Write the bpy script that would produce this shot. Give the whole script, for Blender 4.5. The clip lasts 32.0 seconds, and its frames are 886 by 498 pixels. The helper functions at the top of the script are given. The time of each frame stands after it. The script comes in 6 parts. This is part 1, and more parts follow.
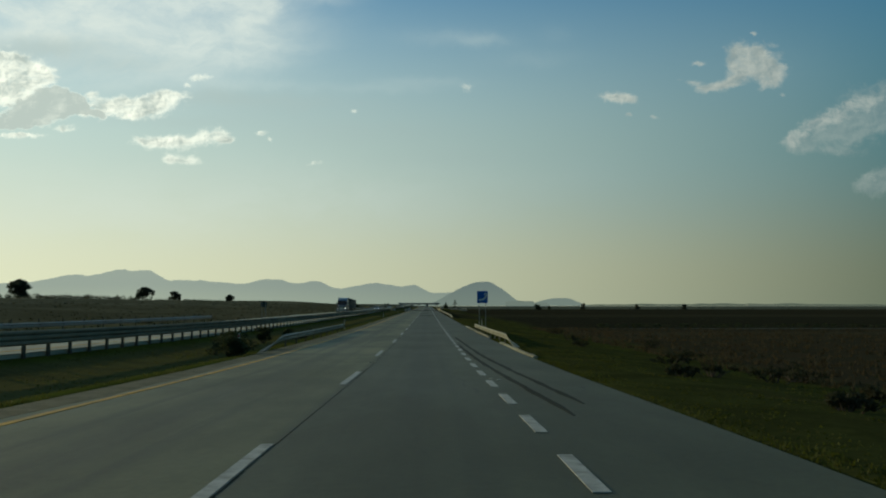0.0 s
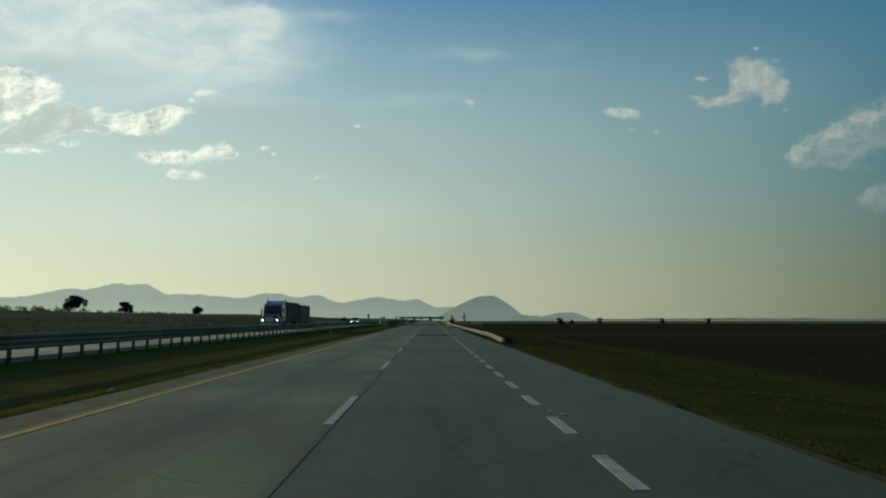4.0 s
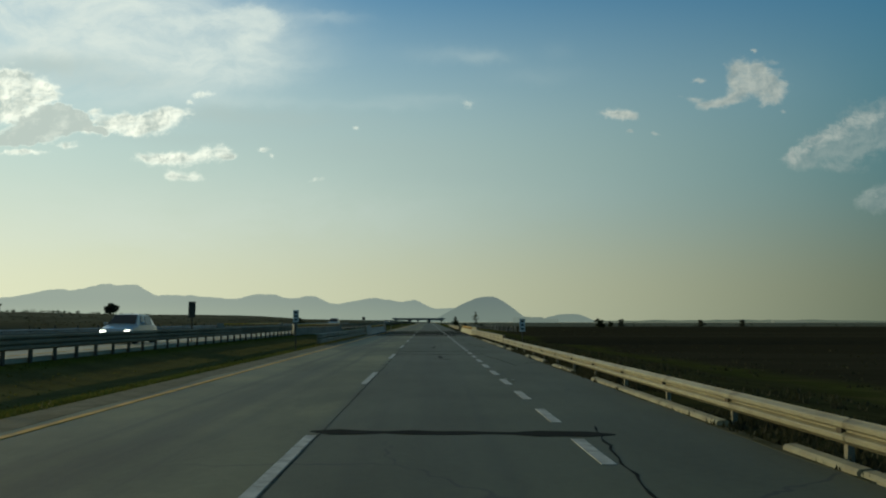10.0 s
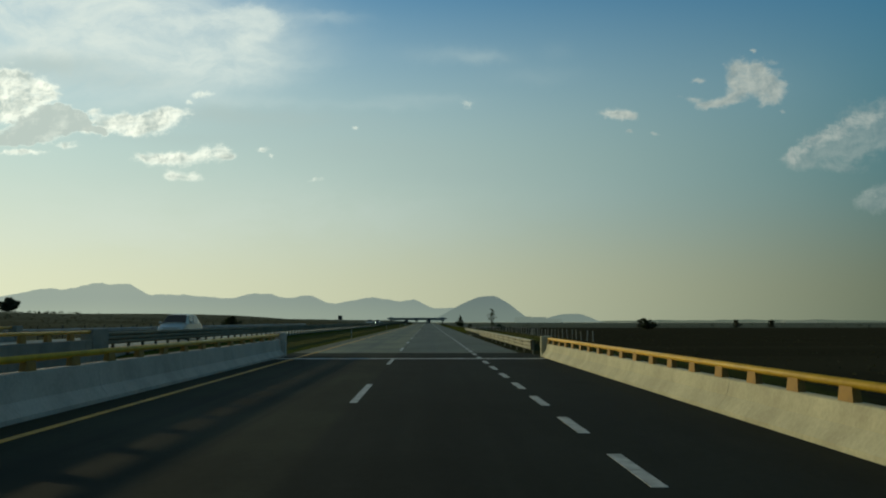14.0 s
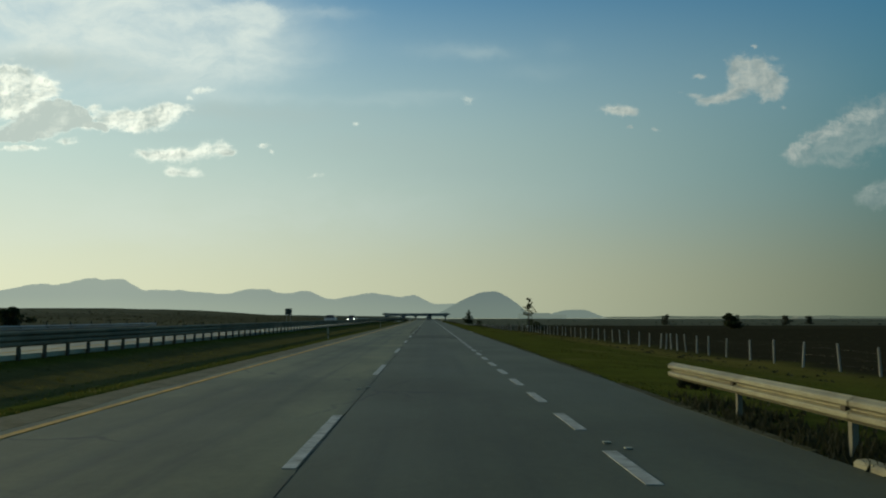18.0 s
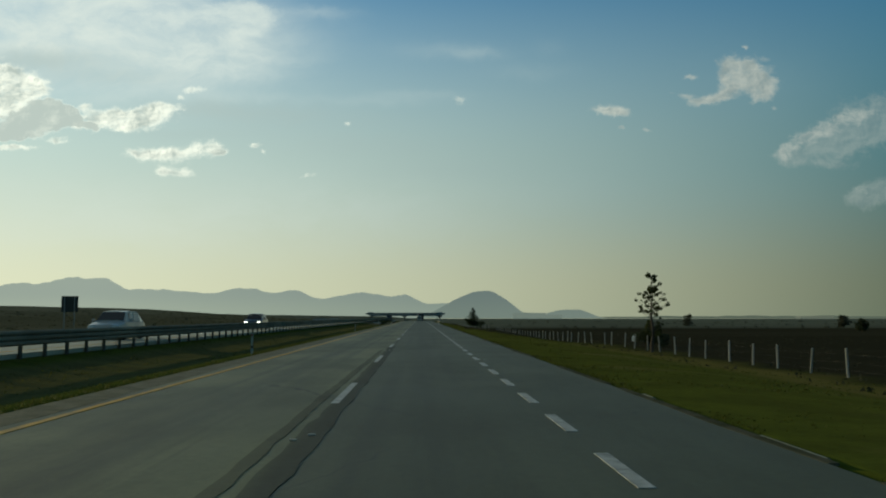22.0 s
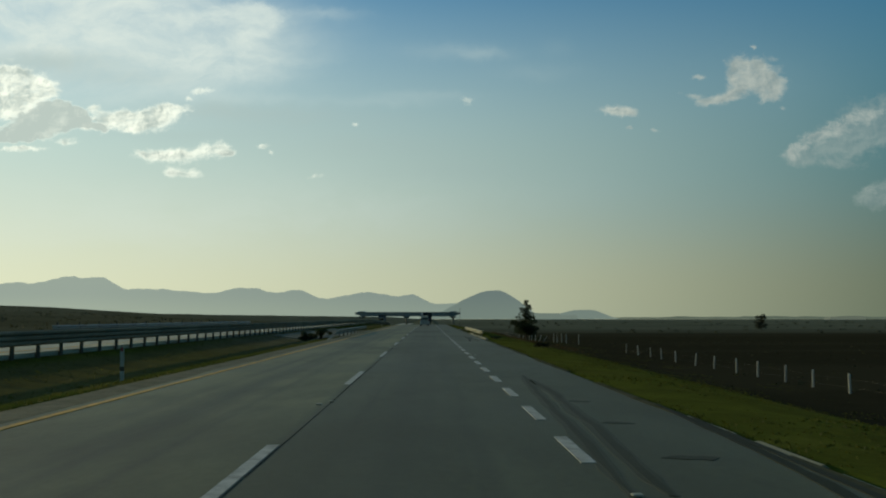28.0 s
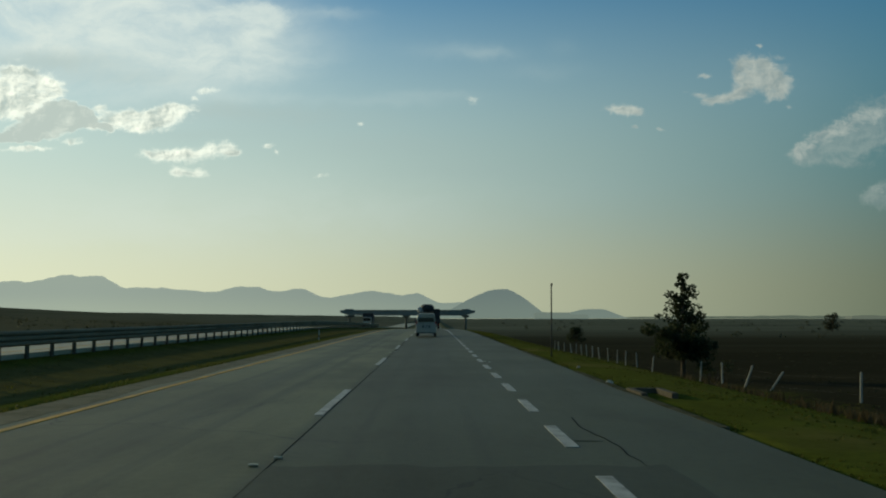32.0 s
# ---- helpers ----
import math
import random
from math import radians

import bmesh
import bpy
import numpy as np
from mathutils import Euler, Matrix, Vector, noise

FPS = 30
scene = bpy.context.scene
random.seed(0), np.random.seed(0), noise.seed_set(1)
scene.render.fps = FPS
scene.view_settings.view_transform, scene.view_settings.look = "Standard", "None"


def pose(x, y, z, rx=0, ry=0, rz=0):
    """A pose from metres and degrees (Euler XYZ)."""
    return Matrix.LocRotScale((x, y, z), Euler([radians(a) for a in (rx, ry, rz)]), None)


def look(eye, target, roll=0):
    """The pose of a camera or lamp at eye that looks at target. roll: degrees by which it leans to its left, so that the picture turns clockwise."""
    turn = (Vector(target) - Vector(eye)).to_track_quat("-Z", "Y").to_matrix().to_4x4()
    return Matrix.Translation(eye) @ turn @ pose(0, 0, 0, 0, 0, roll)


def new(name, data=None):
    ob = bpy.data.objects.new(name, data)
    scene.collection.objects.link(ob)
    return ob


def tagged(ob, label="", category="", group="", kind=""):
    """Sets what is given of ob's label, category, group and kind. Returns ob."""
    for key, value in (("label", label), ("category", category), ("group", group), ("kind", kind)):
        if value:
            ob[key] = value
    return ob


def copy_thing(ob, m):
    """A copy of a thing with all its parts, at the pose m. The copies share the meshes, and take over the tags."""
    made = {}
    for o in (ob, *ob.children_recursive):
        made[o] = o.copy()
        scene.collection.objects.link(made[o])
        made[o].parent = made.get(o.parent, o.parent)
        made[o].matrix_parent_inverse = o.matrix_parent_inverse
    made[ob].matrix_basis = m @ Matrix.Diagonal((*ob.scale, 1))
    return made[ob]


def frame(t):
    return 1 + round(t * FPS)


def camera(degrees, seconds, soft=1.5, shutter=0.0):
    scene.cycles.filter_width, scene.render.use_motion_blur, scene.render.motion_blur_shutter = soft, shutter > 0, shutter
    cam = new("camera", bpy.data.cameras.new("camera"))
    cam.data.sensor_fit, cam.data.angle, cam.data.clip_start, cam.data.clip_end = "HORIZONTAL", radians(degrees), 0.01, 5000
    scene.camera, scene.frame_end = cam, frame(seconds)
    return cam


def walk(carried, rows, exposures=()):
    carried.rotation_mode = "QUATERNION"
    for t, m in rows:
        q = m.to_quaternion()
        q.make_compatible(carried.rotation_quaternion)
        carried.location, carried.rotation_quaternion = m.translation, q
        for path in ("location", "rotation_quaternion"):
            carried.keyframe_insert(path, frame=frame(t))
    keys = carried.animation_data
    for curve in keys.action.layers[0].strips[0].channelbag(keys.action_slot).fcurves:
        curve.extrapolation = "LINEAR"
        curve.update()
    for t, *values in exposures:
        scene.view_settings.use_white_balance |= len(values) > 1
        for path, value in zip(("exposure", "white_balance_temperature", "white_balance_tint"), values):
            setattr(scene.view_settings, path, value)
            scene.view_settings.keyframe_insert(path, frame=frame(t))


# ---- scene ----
LENS = 53.7
cam = camera(LENS, 32.0, soft=2.0)


# ---- the lie of the land ----
def step(a, b, v):
    s = min(1.0, max(0.0, (v - a) / (b - a)))
    return s * s * (3 - 2 * s)


def mix(a, b, s):
    return a + (b - a) * s


def road_z(y):
    """Height of the carriageway: easing down at first, level, then falling towards the overpass."""
    d = max(0.0, y - 862.0)
    return -0.0138 * min(d, 330.0) * d / (d + 40.0) + 0.4 * math.exp(-(max(y, 0.0) / 60.0) ** 2) + 0.4 * math.exp(-(max(y, 0.0) / 22.0) ** 2)


RIGHT_EDGE, LEFT_EDGE = 4.36, -6.95
FAR_NEAR, FAR_EDGE, FAR_RISE = -13.3, -24.6, 0.40
LINE_LEFT, LINE_RIGHT, LINE_YELLOW = -1.68, 1.93, -5.88
BRIDGE_0, BRIDGE_1 = 337.0, 373.0


def field_drop(y):
    return -1.0 - 0.2 * step(440, 500, y) - 0.2 * step(540, 600, y) - 0.6 * step(615, 670, y) - 1.1 * step(790, 850, y)


def ground_z(x, y):
    z = road_z(y)
    if x >= RIGHT_EDGE:
        z += mix(-0.05, field_drop(y), step(5.0, mix(16.5, 20.0, step(440, 490, y) - 0.85 * step(630, 700, y)), x)) + 0.05 * noise.noise((x * 0.35, y * 0.35, 3.0)) * step(4.8, 7.0, x)
    elif x > LEFT_EDGE:
        z -= 0.45
    elif x > FAR_NEAR - 0.4:
        s = (LEFT_EDGE - x) / (LEFT_EDGE - FAR_NEAR + 0.4)
        z += mix(-0.05, 0.30, s) - 0.36 * math.sin(math.pi * min(1.0, s)) ** 1.5
    elif x > FAR_EDGE:
        z += FAR_RISE - 0.5
    else:
        z += mix(0.30, 5.0 + 3.0 * step(790, 1030, y), 1 - step(-175.0, -25.0, x)) + 0.5 * noise.noise((x * 0.012, y * 0.012, 7.0))
    creek = math.exp(-((y - 355.0) / 9.0) ** 2)
    creek *= step(-70.0, -45.0, x) * (1 - step(60.0, 90.0, x))
    return z - 2.6 * creek * (1.0 if x > RIGHT_EDGE + 1 or x < LEFT_EDGE - 1 else 0.0)


# ---- camera path: seconds, x, y, height over the road, pitch, roll, yaw ----
PATH = (
    (0, 0.26, 0.1, 1.6, 3.62, 0, -1.04), (0.5, 0.225, 12.5, 1.57, 3.69, 0, -0.85), (1, 0.19, 24.9, 1.57, 4.03, 0, -0.67),
    (1.5, 0.11, 37.25, 1.57, 4.17, 0, -0.67), (2, 0.02, 49.6, 1.57, 4.14, 0, -0.78), (2.5, -0.028, 61.63, 1.57, 4.32, 0, -0.7),
    (3, -0.075, 73.67, 1.57, 4.54, 0, -0.78), (3.5, -0.105, 85.55, 1.57, 4.58, 0, -0.8), (5.5, -0.17, 133.2, 1.6, 4.58, 0, -1.04),
    (6, -0.17, 145, 1.6, 4.43, 0, -1.16), (6.5, -0.133, 156.53, 1.6, 4.65, 0, -1.39), (7, -0.085, 167.97, 1.6, 4.54, 0, -1.16),
    (7.5, -0.007, 179.84, 1.6, 4.69, 0.2, -1.18), (8, 0.05, 191.7, 1.6, 3.84, 1.4, -0.63), (8.5, 0.037, 203.3, 1.6, 4.76, 0.1, -0.83),
    (9, 0.005, 215, 1.6, 4.8, 0, -0.76), (9.5, -0.018, 226.8, 1.6, 4.87, 0, -0.94), (10, -0.04, 238.5, 1.6, 4.69, 0, -0.94),
    (10.5, -0.025, 250.2, 1.6, 4.58, 0, -1.05), (11, -0.02, 262, 1.6, 4.87, 0, -1.22), (11.5, -0.022, 273.9, 1.6, 4.8, 0, -1),
    (12, -0.035, 285.8, 1.6, 4.91, 0, -0.89), (12.5, -0.093, 297.7, 1.6, 4.69, 0, -0.54), (13, -0.15, 309.6, 1.6, 4.76, 0, -0.63),
    (13.5, -0.19, 321.6, 1.6, 4.76, 0, -0.8), (14, -0.22, 333.6, 1.6, 4.69, 0, -0.98), (14.5, -0.23, 345.8, 1.6, 4.76, 0, -1),
    (16.5, -0.18, 394.7, 1.6, 4.17, 0.1, -0.74), (17, -0.17, 406.85, 1.6, 4.69, 0.5, -0.91), (17.5, -0.188, 419.12, 1.6, 4.47, 0.1, -0.89),
    (18, -0.205, 431.5, 1.6, 4.43, 0, -0.94), (18.5, -0.207, 443.8, 1.6, 4.36, 0, -0.91), (19, -0.21, 456, 1.6, 4.43, 0, -1),
    (19.5, -0.25, 468.25, 1.6, 4.36, 0, -0.74), (20, -0.28, 480.6, 1.6, 4.36, 0, -0.7), (20.5, -0.285, 492.85, 1.6, 4.32, 0, -1.05),
    (21, -0.27, 505, 1.6, 4.65, 0, -1.28), (21.5, -0.185, 517.2, 1.6, 4.58, 0, -1.37), (22, -0.1, 529.5, 1.6, 4.43, 0, -1.48),
    (22.5, -0.022, 541.8, 1.6, 4.36, 0, -1.5), (23, 0.065, 554, 1.6, 4.25, 0, -1.5), (23.5, 0.133, 566.05, 1.6, 4.43, 0, -1.33),
    (24, 0.21, 578.1, 1.6, 4.54, 0.2, -1.2), (24.5, 0.258, 590.16, 1.6, 4.47, 0, -1.11), (25, 0.305, 602.22, 1.6, 4.43, 0, -0.94),
    (25.5, 0.31, 614.3, 1.6, 4.32, 0, -0.81), (27.5, 0.27, 662.65, 1.6, 4.43, 0, -1.05), (28, 0.255, 674.75, 1.6, 4.47, 0, -0.98),
    (28.5, 0.273, 686.7, 1.6, 4.54, 0, -0.96), (29, 0.28, 698.75, 1.6, 4.43, 0, -1), (29.5, 0.285, 710.77, 1.6, 4.54, 0, -0.96),
    (30, 0.29, 722.9, 1.6, 4.47, 0, -0.83), (30.5, 0.255, 734.93, 1.6, 4.36, 0, -0.78), (31, 0.23, 747.05, 1.6, 4.36, 0, -0.83),
    (31.5, 0.21, 759.3, 1.6, 4.25, 0, -0.59), (32, 0.19, 771.45, 1.6, 4.43, 0, -0.63),
)
STOPS, TINT = -0.12, -6.0  # the clip's camera leans to green
walk(cam, [(t, pose(x, y, z + road_z(y), 90 + pitch, roll, yaw)) for t, x, y, z, pitch, roll, yaw in PATH], [(0.0, STOPS, 6500, TINT), (32.0, STOPS, 6500, TINT)])

# ---- light ----
SUN_AZIMUTH, SUN_ELEVATION = -56.0, 12.5
sun = new("sun", bpy.data.lights.new("sun", "SUN"))
sun.data.energy, sun.data.angle, sun.data.color = 2.0, radians(1.2), (1.0, 0.78, 0.46)
toward = Vector((math.sin(radians(SUN_AZIMUTH)) * math.cos(radians(SUN_ELEVATION)), math.cos(radians(SUN_AZIMUTH)) * math.cos(radians(SUN_ELEVATION)), math.sin(radians(SUN_ELEVATION))))
sun.matrix_world = look(toward * 200, (0, 0, 0))

world = bpy.data.worlds.new("sky")
scene.world = world
world.use_nodes = True
WT = world.node_tree
WT.nodes.clear()


class Web:
    """Builds a node tree in short calls."""

    def __init__(self, tree):
        self.tree = tree

    def put(self, kind, ins=None):
        n = self.tree.nodes.new(kind)
        for k, v in (ins or {}).items():
            s = n.inputs[k]
            if isinstance(v, bpy.types.NodeSocket):
                self.tree.links.new(v, s)
            else:
                s.default_value = v
        return n

    def math(self, op, a, b=0.0, c=0.0, clamp=False):
        n = self.put("ShaderNodeMath", {0: a, 1: b, 2: c})
        n.operation, n.use_clamp = op, clamp
        return n.outputs[0]

    def vec(self, op, a, b=(0, 0, 0), c=(0, 0, 0)):
        n = self.put("ShaderNodeVectorMath", {0: a, 1: b, 2: c})
        n.operation = op
        return n.outputs["Value"] if op in ("LENGTH", "DOT_PRODUCT", "DISTANCE") else n.outputs[0]

    def remap(self, v, a, b, c=0.0, d=1.0, smooth=True):
        n = self.put("ShaderNodeMapRange", {0: v, 1: a, 2: b, 3: c, 4: d})
        n.interpolation_type = "SMOOTHSTEP" if smooth else "LINEAR"
        return n.outputs[0]

    def noise(self, vector, scale, detail=4.0, rough=0.55, distort=0.0):
        n = self.put("ShaderNodeTexNoise", {"Scale": scale, "Detail": detail, "Roughness": rough, "Distortion": distort})
        if vector is not None:
            self.tree.links.new(vector, n.inputs["Vector"])
        return n

    def blend(self, f, a, b, kind="MIX"):
        n = self.put("ShaderNodeMix")
        n.data_type, n.blend_type = "RGBA", kind
        for k, v in ((0, f), (6, a), (7, b)):
            if isinstance(v, bpy.types.NodeSocket):
                self.tree.links.new(v, n.inputs[k])
            else:
                n.inputs[k].default_value = (*v, 1.0) if isinstance(v, tuple) and len(v) == 3 else v
        return n.outputs[2]


def build_sky():
    w = Web(WT)
    way = w.put("ShaderNodeTexCoord").outputs["Generated"]
    dx, dy, dz = w.put("ShaderNodeSeparateXYZ", {0: way}).outputs
    air = w.put("ShaderNodeTexSky")
    air.sky_type, air.sun_disc = "NISHITA", False
    air.sun_elevation, air.sun_rotation = radians(SUN_ELEVATION), radians(SUN_AZIMUTH)
    air.altitude, air.air_density, air.dust_density, air.ozone_density = 2200.0, 1.0, 1.2, 2.0
    base = w.vec("MULTIPLY", air.outputs[0], SKY_GAIN)
    # dust haze hangs low over the plain, thin and pale above, and is brighter towards the sun
    up = w.math("MAXIMUM", dz, 0.0)
    sunward = w.remap(w.vec("DOT_PRODUCT", way, tuple(toward)), 0.05, 0.92, smooth=False)
    low = w.blend(sunward, LOW_FAR, LOW_SUN)
    mid = w.blend(sunward, MID_FAR, MID_SUN)
    haze = w.blend(w.remap(up, 0.02, 0.17), low, mid)
    colour = w.blend(w.remap(up, 0.13, 0.46), haze, base)
    # unseen cloud veil added overhead, so that the skylight falls less blue
    colour = w.blend(w.remap(up, 0.45, 0.80, 0.0, 0.6), colour, OVERHEAD)
    # clouds, laid out on the plane ahead: (across, up) over the distance
    ahead = w.math("MAXIMUM", dy, 0.02)
    across, rise = w.math("DIVIDE", dx, ahead), w.math("DIVIDE", dz, ahead)
    flat = w.put("ShaderNodeCombineXYZ", {0: across, 1: rise, 2: 0.0}).outputs[0]
    coarse = w.noise(flat, 30.0, 2.0, 0.5)
    fine = w.noise(flat, 95.0, 4.0, 0.6)
    bent = w.vec("ADD", flat, w.vec("MULTIPLY", w.vec("SUBTRACT", coarse.outputs["Color"], (0.5, 0.5, 0.5)), (0.020, 0.014, 0)))
    bent = w.vec("ADD", bent, w.vec("MULTIPLY", w.vec("SUBTRACT", fine.outputs["Color"], (0.5, 0.5, 0.5)), (0.009, 0.007, 0)))

    def billows(at):
        return w.remap(w.noise(w.vec("MULTIPLY", at, (1.0, 1.3, 1.0)), 70.0, 8.0, 0.68).outputs["Fac"], 0.28, 0.72, smooth=False)

    billow = billows(bent)
    billow_b = billows(w.vec("ADD", bent, (-0.0026, 0.0020, 0.0)))

    def puff(list_of, soft=1.0):
        """Overlapping round swells that run together."""
        total = None
        for cx, cy, rx, ry, power in list_of:
            q = w.vec("MULTIPLY_ADD", bent, (1 / rx, 1 / ry, 0), (-cx / rx, -cy / ry, 0))
            m = w.math("MULTIPLY", w.math("POWER", 0.42, w.math("MULTIPLY", w.vec("DOT_PRODUCT", q, q), soft)), power)
            total = m if total is None else w.math("ADD", total, m)
        return total

    front = w.remap(dy, 0.05, 0.25)

    def thick(list_of, ragged, limit=1.3):
        body = w.math("MULTIPLY", w.math("MINIMUM", w.math("MULTIPLY", puff(list_of), 1.3), limit), front)
        return w.math("SUBTRACT", body, w.math("MULTIPLY_ADD", w.math("SUBTRACT", 1.0, billow), ragged, 0.16))

    glow = w.remap(sunward, 0.25, 0.85)
    # light and shade inside a cloud: swells lit from the sun's side
    swell = w.noise(bent, 34.0, 3.0, 0.5).outputs["Fac"]
    swell_b = w.noise(w.vec("ADD", bent, (-0.006, 0.0045, 0.0)), 34.0, 3.0, 0.5).outputs["Fac"]
    relief = w.math("MULTIPLY_ADD", w.math("SUBTRACT", swell, swell_b), 3.4, w.math("MULTIPLY", w.math("SUBTRACT", billow, billow_b), 0.85))

    # thin veils, drawn out sideways
    wisp = w.noise(w.vec("MULTIPLY", bent, (7.0, 16.0, 1.0)), 1.0, 8.0, 0.64, 0.4).outputs["Fac"]
    veil = w.math("MULTIPLY", w.math("MULTIPLY", w.math("MINIMUM", puff(VEILS, 0.8), 1.0), front), w.remap(wisp, 0.28, 0.66, 0.42, 1.0))
    colour = w.blend(veil, colour, w.blend(glow, VEIL_FAR, VEIL_SUN))
    # brighter heads inside the veil, with a firm edge to the east
    head = w.math("MULTIPLY", w.remap(thick(HEADS, 0.55), -0.15, 0.95), w.remap(wisp, 0.30, 0.64, 0.15, 0.75))
    colour = w.blend(head, colour, w.blend(glow, HEAD_TONE, VEIL_SUN))
    # grey streaks and dull banks
    colour = w.blend(w.math("MULTIPLY", w.math("MINIMUM", puff(STREAKS, 0.8), 1.0), w.remap(wisp, 0.30, 0.60, 0.35, 0.75)), colour, w.blend(glow, STREAK_FAR, STREAK_SUN))
    bank = thick(BANKS, 0.75)
    colour = w.blend(w.remap(bank, -0.1, 0.80, 0.0, 0.46), colour, w.blend(w.math("ADD", 0.55, relief, clamp=True), BANK_DIM, BANK_FAR))
    # bright heaps: ragged at the rim, lit from the sun's side
    depth = thick(HEAPS, 0.86)
    lit = w.math("SUBTRACT", w.math("ADD", 0.94, relief), w.math("MULTIPLY", w.remap(depth, 0.15, 0.75), 0.42), clamp=True)
    heap_tone = w.blend(lit, w.blend(glow, CLOUD_DARK_FAR, CLOUD_DARK), w.blend(glow, CLOUD_FAR, CLOUD_SUN))
    colour = w.blend(w.remap(depth, -0.26, 0.86, 0.0, 0.94), colour, heap_tone)
    # a dull cloud standing before the bright one, with a thin lit rim
    fore = thick(FORE, 0.80)
    rim = w.math("ADD", w.remap(fore, 0.34, 0.04), w.math("MULTIPLY", relief, 0.35), clamp=True)
    colour = w.blend(w.remap(fore, -0.05, 0.45, 0.0, 0.90), colour, w.blend(rim, FORE_DULL, CLOUD_SUN))
    back = w.put("ShaderNodeBackground", {"Color": colour, "Strength": 1.0})
    w.put("ShaderNodeOutputWorld", {0: back.outputs[0]})


def cloud_at(px, py, rx, ry, power=1.0):
    """A swell's place and size as across / up over the distance, from its bearing on a view tilted up by 4.8 degrees."""
    px += 7 if px > 1000 else 0
    x, y = (px - 784) / 1549, (441 - py) / 1549
    ahead, up = 0.99649 - 0.08368 * y, 0.08368 + 0.99649 * y
    return ((x + 0.01326 * ahead) / ahead, up / ahead, rx / 1500, ry / 1500, power)


HEAPS = [cloud_at(*c) for c in (
    (18, 165, 50, 36), (62, 162, 40, 24), (28, 205, 52, 24), (88, 170, 22, 14), (25, 138, 18, 8),
    (198, 226, 34, 18, 0.9), (228, 216, 18, 13, 0.9), (178, 200, 13, 8, 0.8), (160, 240, 14, 7, 0.8), (266, 234, 34, 15, 0.95), (292, 218, 40, 15, 0.95), (316, 204, 30, 9, 0.8), (243, 243, 16, 6, 0.8),
    (45, 277, 54, 5, 0.95), (128, 263, 20, 7, 0.9), (366, 173, 18, 7, 0.8), (345, 184, 9, 4, 0.7),
    (262, 282, 16, 6, 0.7), (290, 284, 32, 12, 0.85), (336, 285, 38, 13, 0.85), (388, 274, 29, 15, 0.85), (410, 284, 12, 5, 0.8), (308, 314, 16, 8, 0.85), (342, 316, 19, 9, 0.85),
    (474, 269, 14, 5, 0.85), (488, 281, 10, 4, 0.75), (638, 232, 7, 4, 0.7), (567, 325, 22, 4, 0.45), (829, 187, 13, 10, 0.62),
    (1080, 206, 21, 9, 0.95), (1110, 205, 23, 10, 0.95), (1119, 237, 10, 5, 0.85), (1157, 240, 9, 4, 0.75),
    (1306, 122, 20, 18, 0.9), (1340, 122, 24, 17, 0.9), (1346, 148, 36, 22, 0.95), (1372, 160, 22, 16, 0.8), (1356, 178, 20, 12, 0.7), (1316, 150, 22, 13, 0.8),
    (1232, 176, 13, 7, 0.75), (1254, 189, 18, 9, 0.9), (1283, 181, 22, 10, 0.9), (1301, 170, 16, 12, 0.8), (1238, 142, 15, 6, 0.75), (1337, 89, 5, 4, 0.75), (1206, 168, 6, 4, 0.6), (1388, 197, 8, 4, 0.65), (1372, 108, 11, 5, 0.6),
    (1394, 285, 15, 12, 0.72), (1415, 273, 22, 13, 0.72), (1442, 256, 30, 12, 0.70), (1474, 240, 32, 11, 0.68), (1508, 222, 36, 11, 0.62), (1550, 206, 40, 12, 0.55), (1554, 346, 26, 9, 0.45))]
FORE = [cloud_at(*c) for c in ((112, 204, 34, 18), (75, 230, 58, 22), (145, 224, 32, 16), (30, 256, 58, 12), (188, 238, 20, 8, 0.8), (332, 211, 30, 7, 0.5))]
BANKS = [cloud_at(*c) for c in ((1478, 262, 62, 26), (1540, 232, 62, 36), (1415, 290, 30, 14, 0.9), (1490, 298, 40, 10, 0.7), (1600, 210, 70, 40), (1545, 362, 34, 20, 0.9), (1585, 345, 40, 24))]
STREAKS = [cloud_at(*c) for c in ((90, 122, 110, 16, 0.8), (215, 150, 90, 12, 0.4), (400, 205, 110, 14, 0.55), (330, 250, 120, 10, 0.3), (520, 222, 150, 18, 0.42), (650, 268, 150, 20, 0.34), (780, 312, 140, 18, 0.24))]
HEADS = [cloud_at(*c) for c in ((420, 32, 56, 20), (480, 45, 36, 22), (455, 62, 34, 14, 0.9), (330, 42, 36, 9, 0.8), (430, 88, 34, 18, 0.7), (400, 115, 60, 26, 0.5), (290, 60, 70, 14, 0.55), (160, 45, 110, 22, 0.5))]
VEILS = [cloud_at(*c) for c in (
    (20, 25, 190, 80, 1.0), (150, 45, 200, 60, 0.55), (300, 75, 170, 60, 0.7), (420, 110, 90, 50, 0.6), (250, 165, 150, 40, 0.35), (480, 125, 70, 16, 0.25), (590, 36, 46, 8, 0.22),
    (868, 106, 38, 9, 0.34), (800, 98, 70, 12, 0.18), (960, 135, 60, 12, 0.16), (765, 178, 60, 7, 0.24), (690, 190, 90, 8, 0.14), (470, 185, 60, 8, 0.25), (990, 95, 24, 14, 0.12), (1340, 155, 90, 50, 0.14), (1060, 335, 240, 30, 0.10), (250, 395, 520, 60, 0.24), (760, 385, 420, 40, 0.12))]
OVERHEAD = (0.19, 0.20, 0.17)
SKY_GAIN = (0.023, 0.094, 0.124)
LOW_FAR, LOW_SUN = (0.127, 0.150, 0.108), (0.92, 0.87, 0.66)
MID_FAR, MID_SUN = (0.062, 0.160, 0.193), (0.70, 0.775, 0.735)
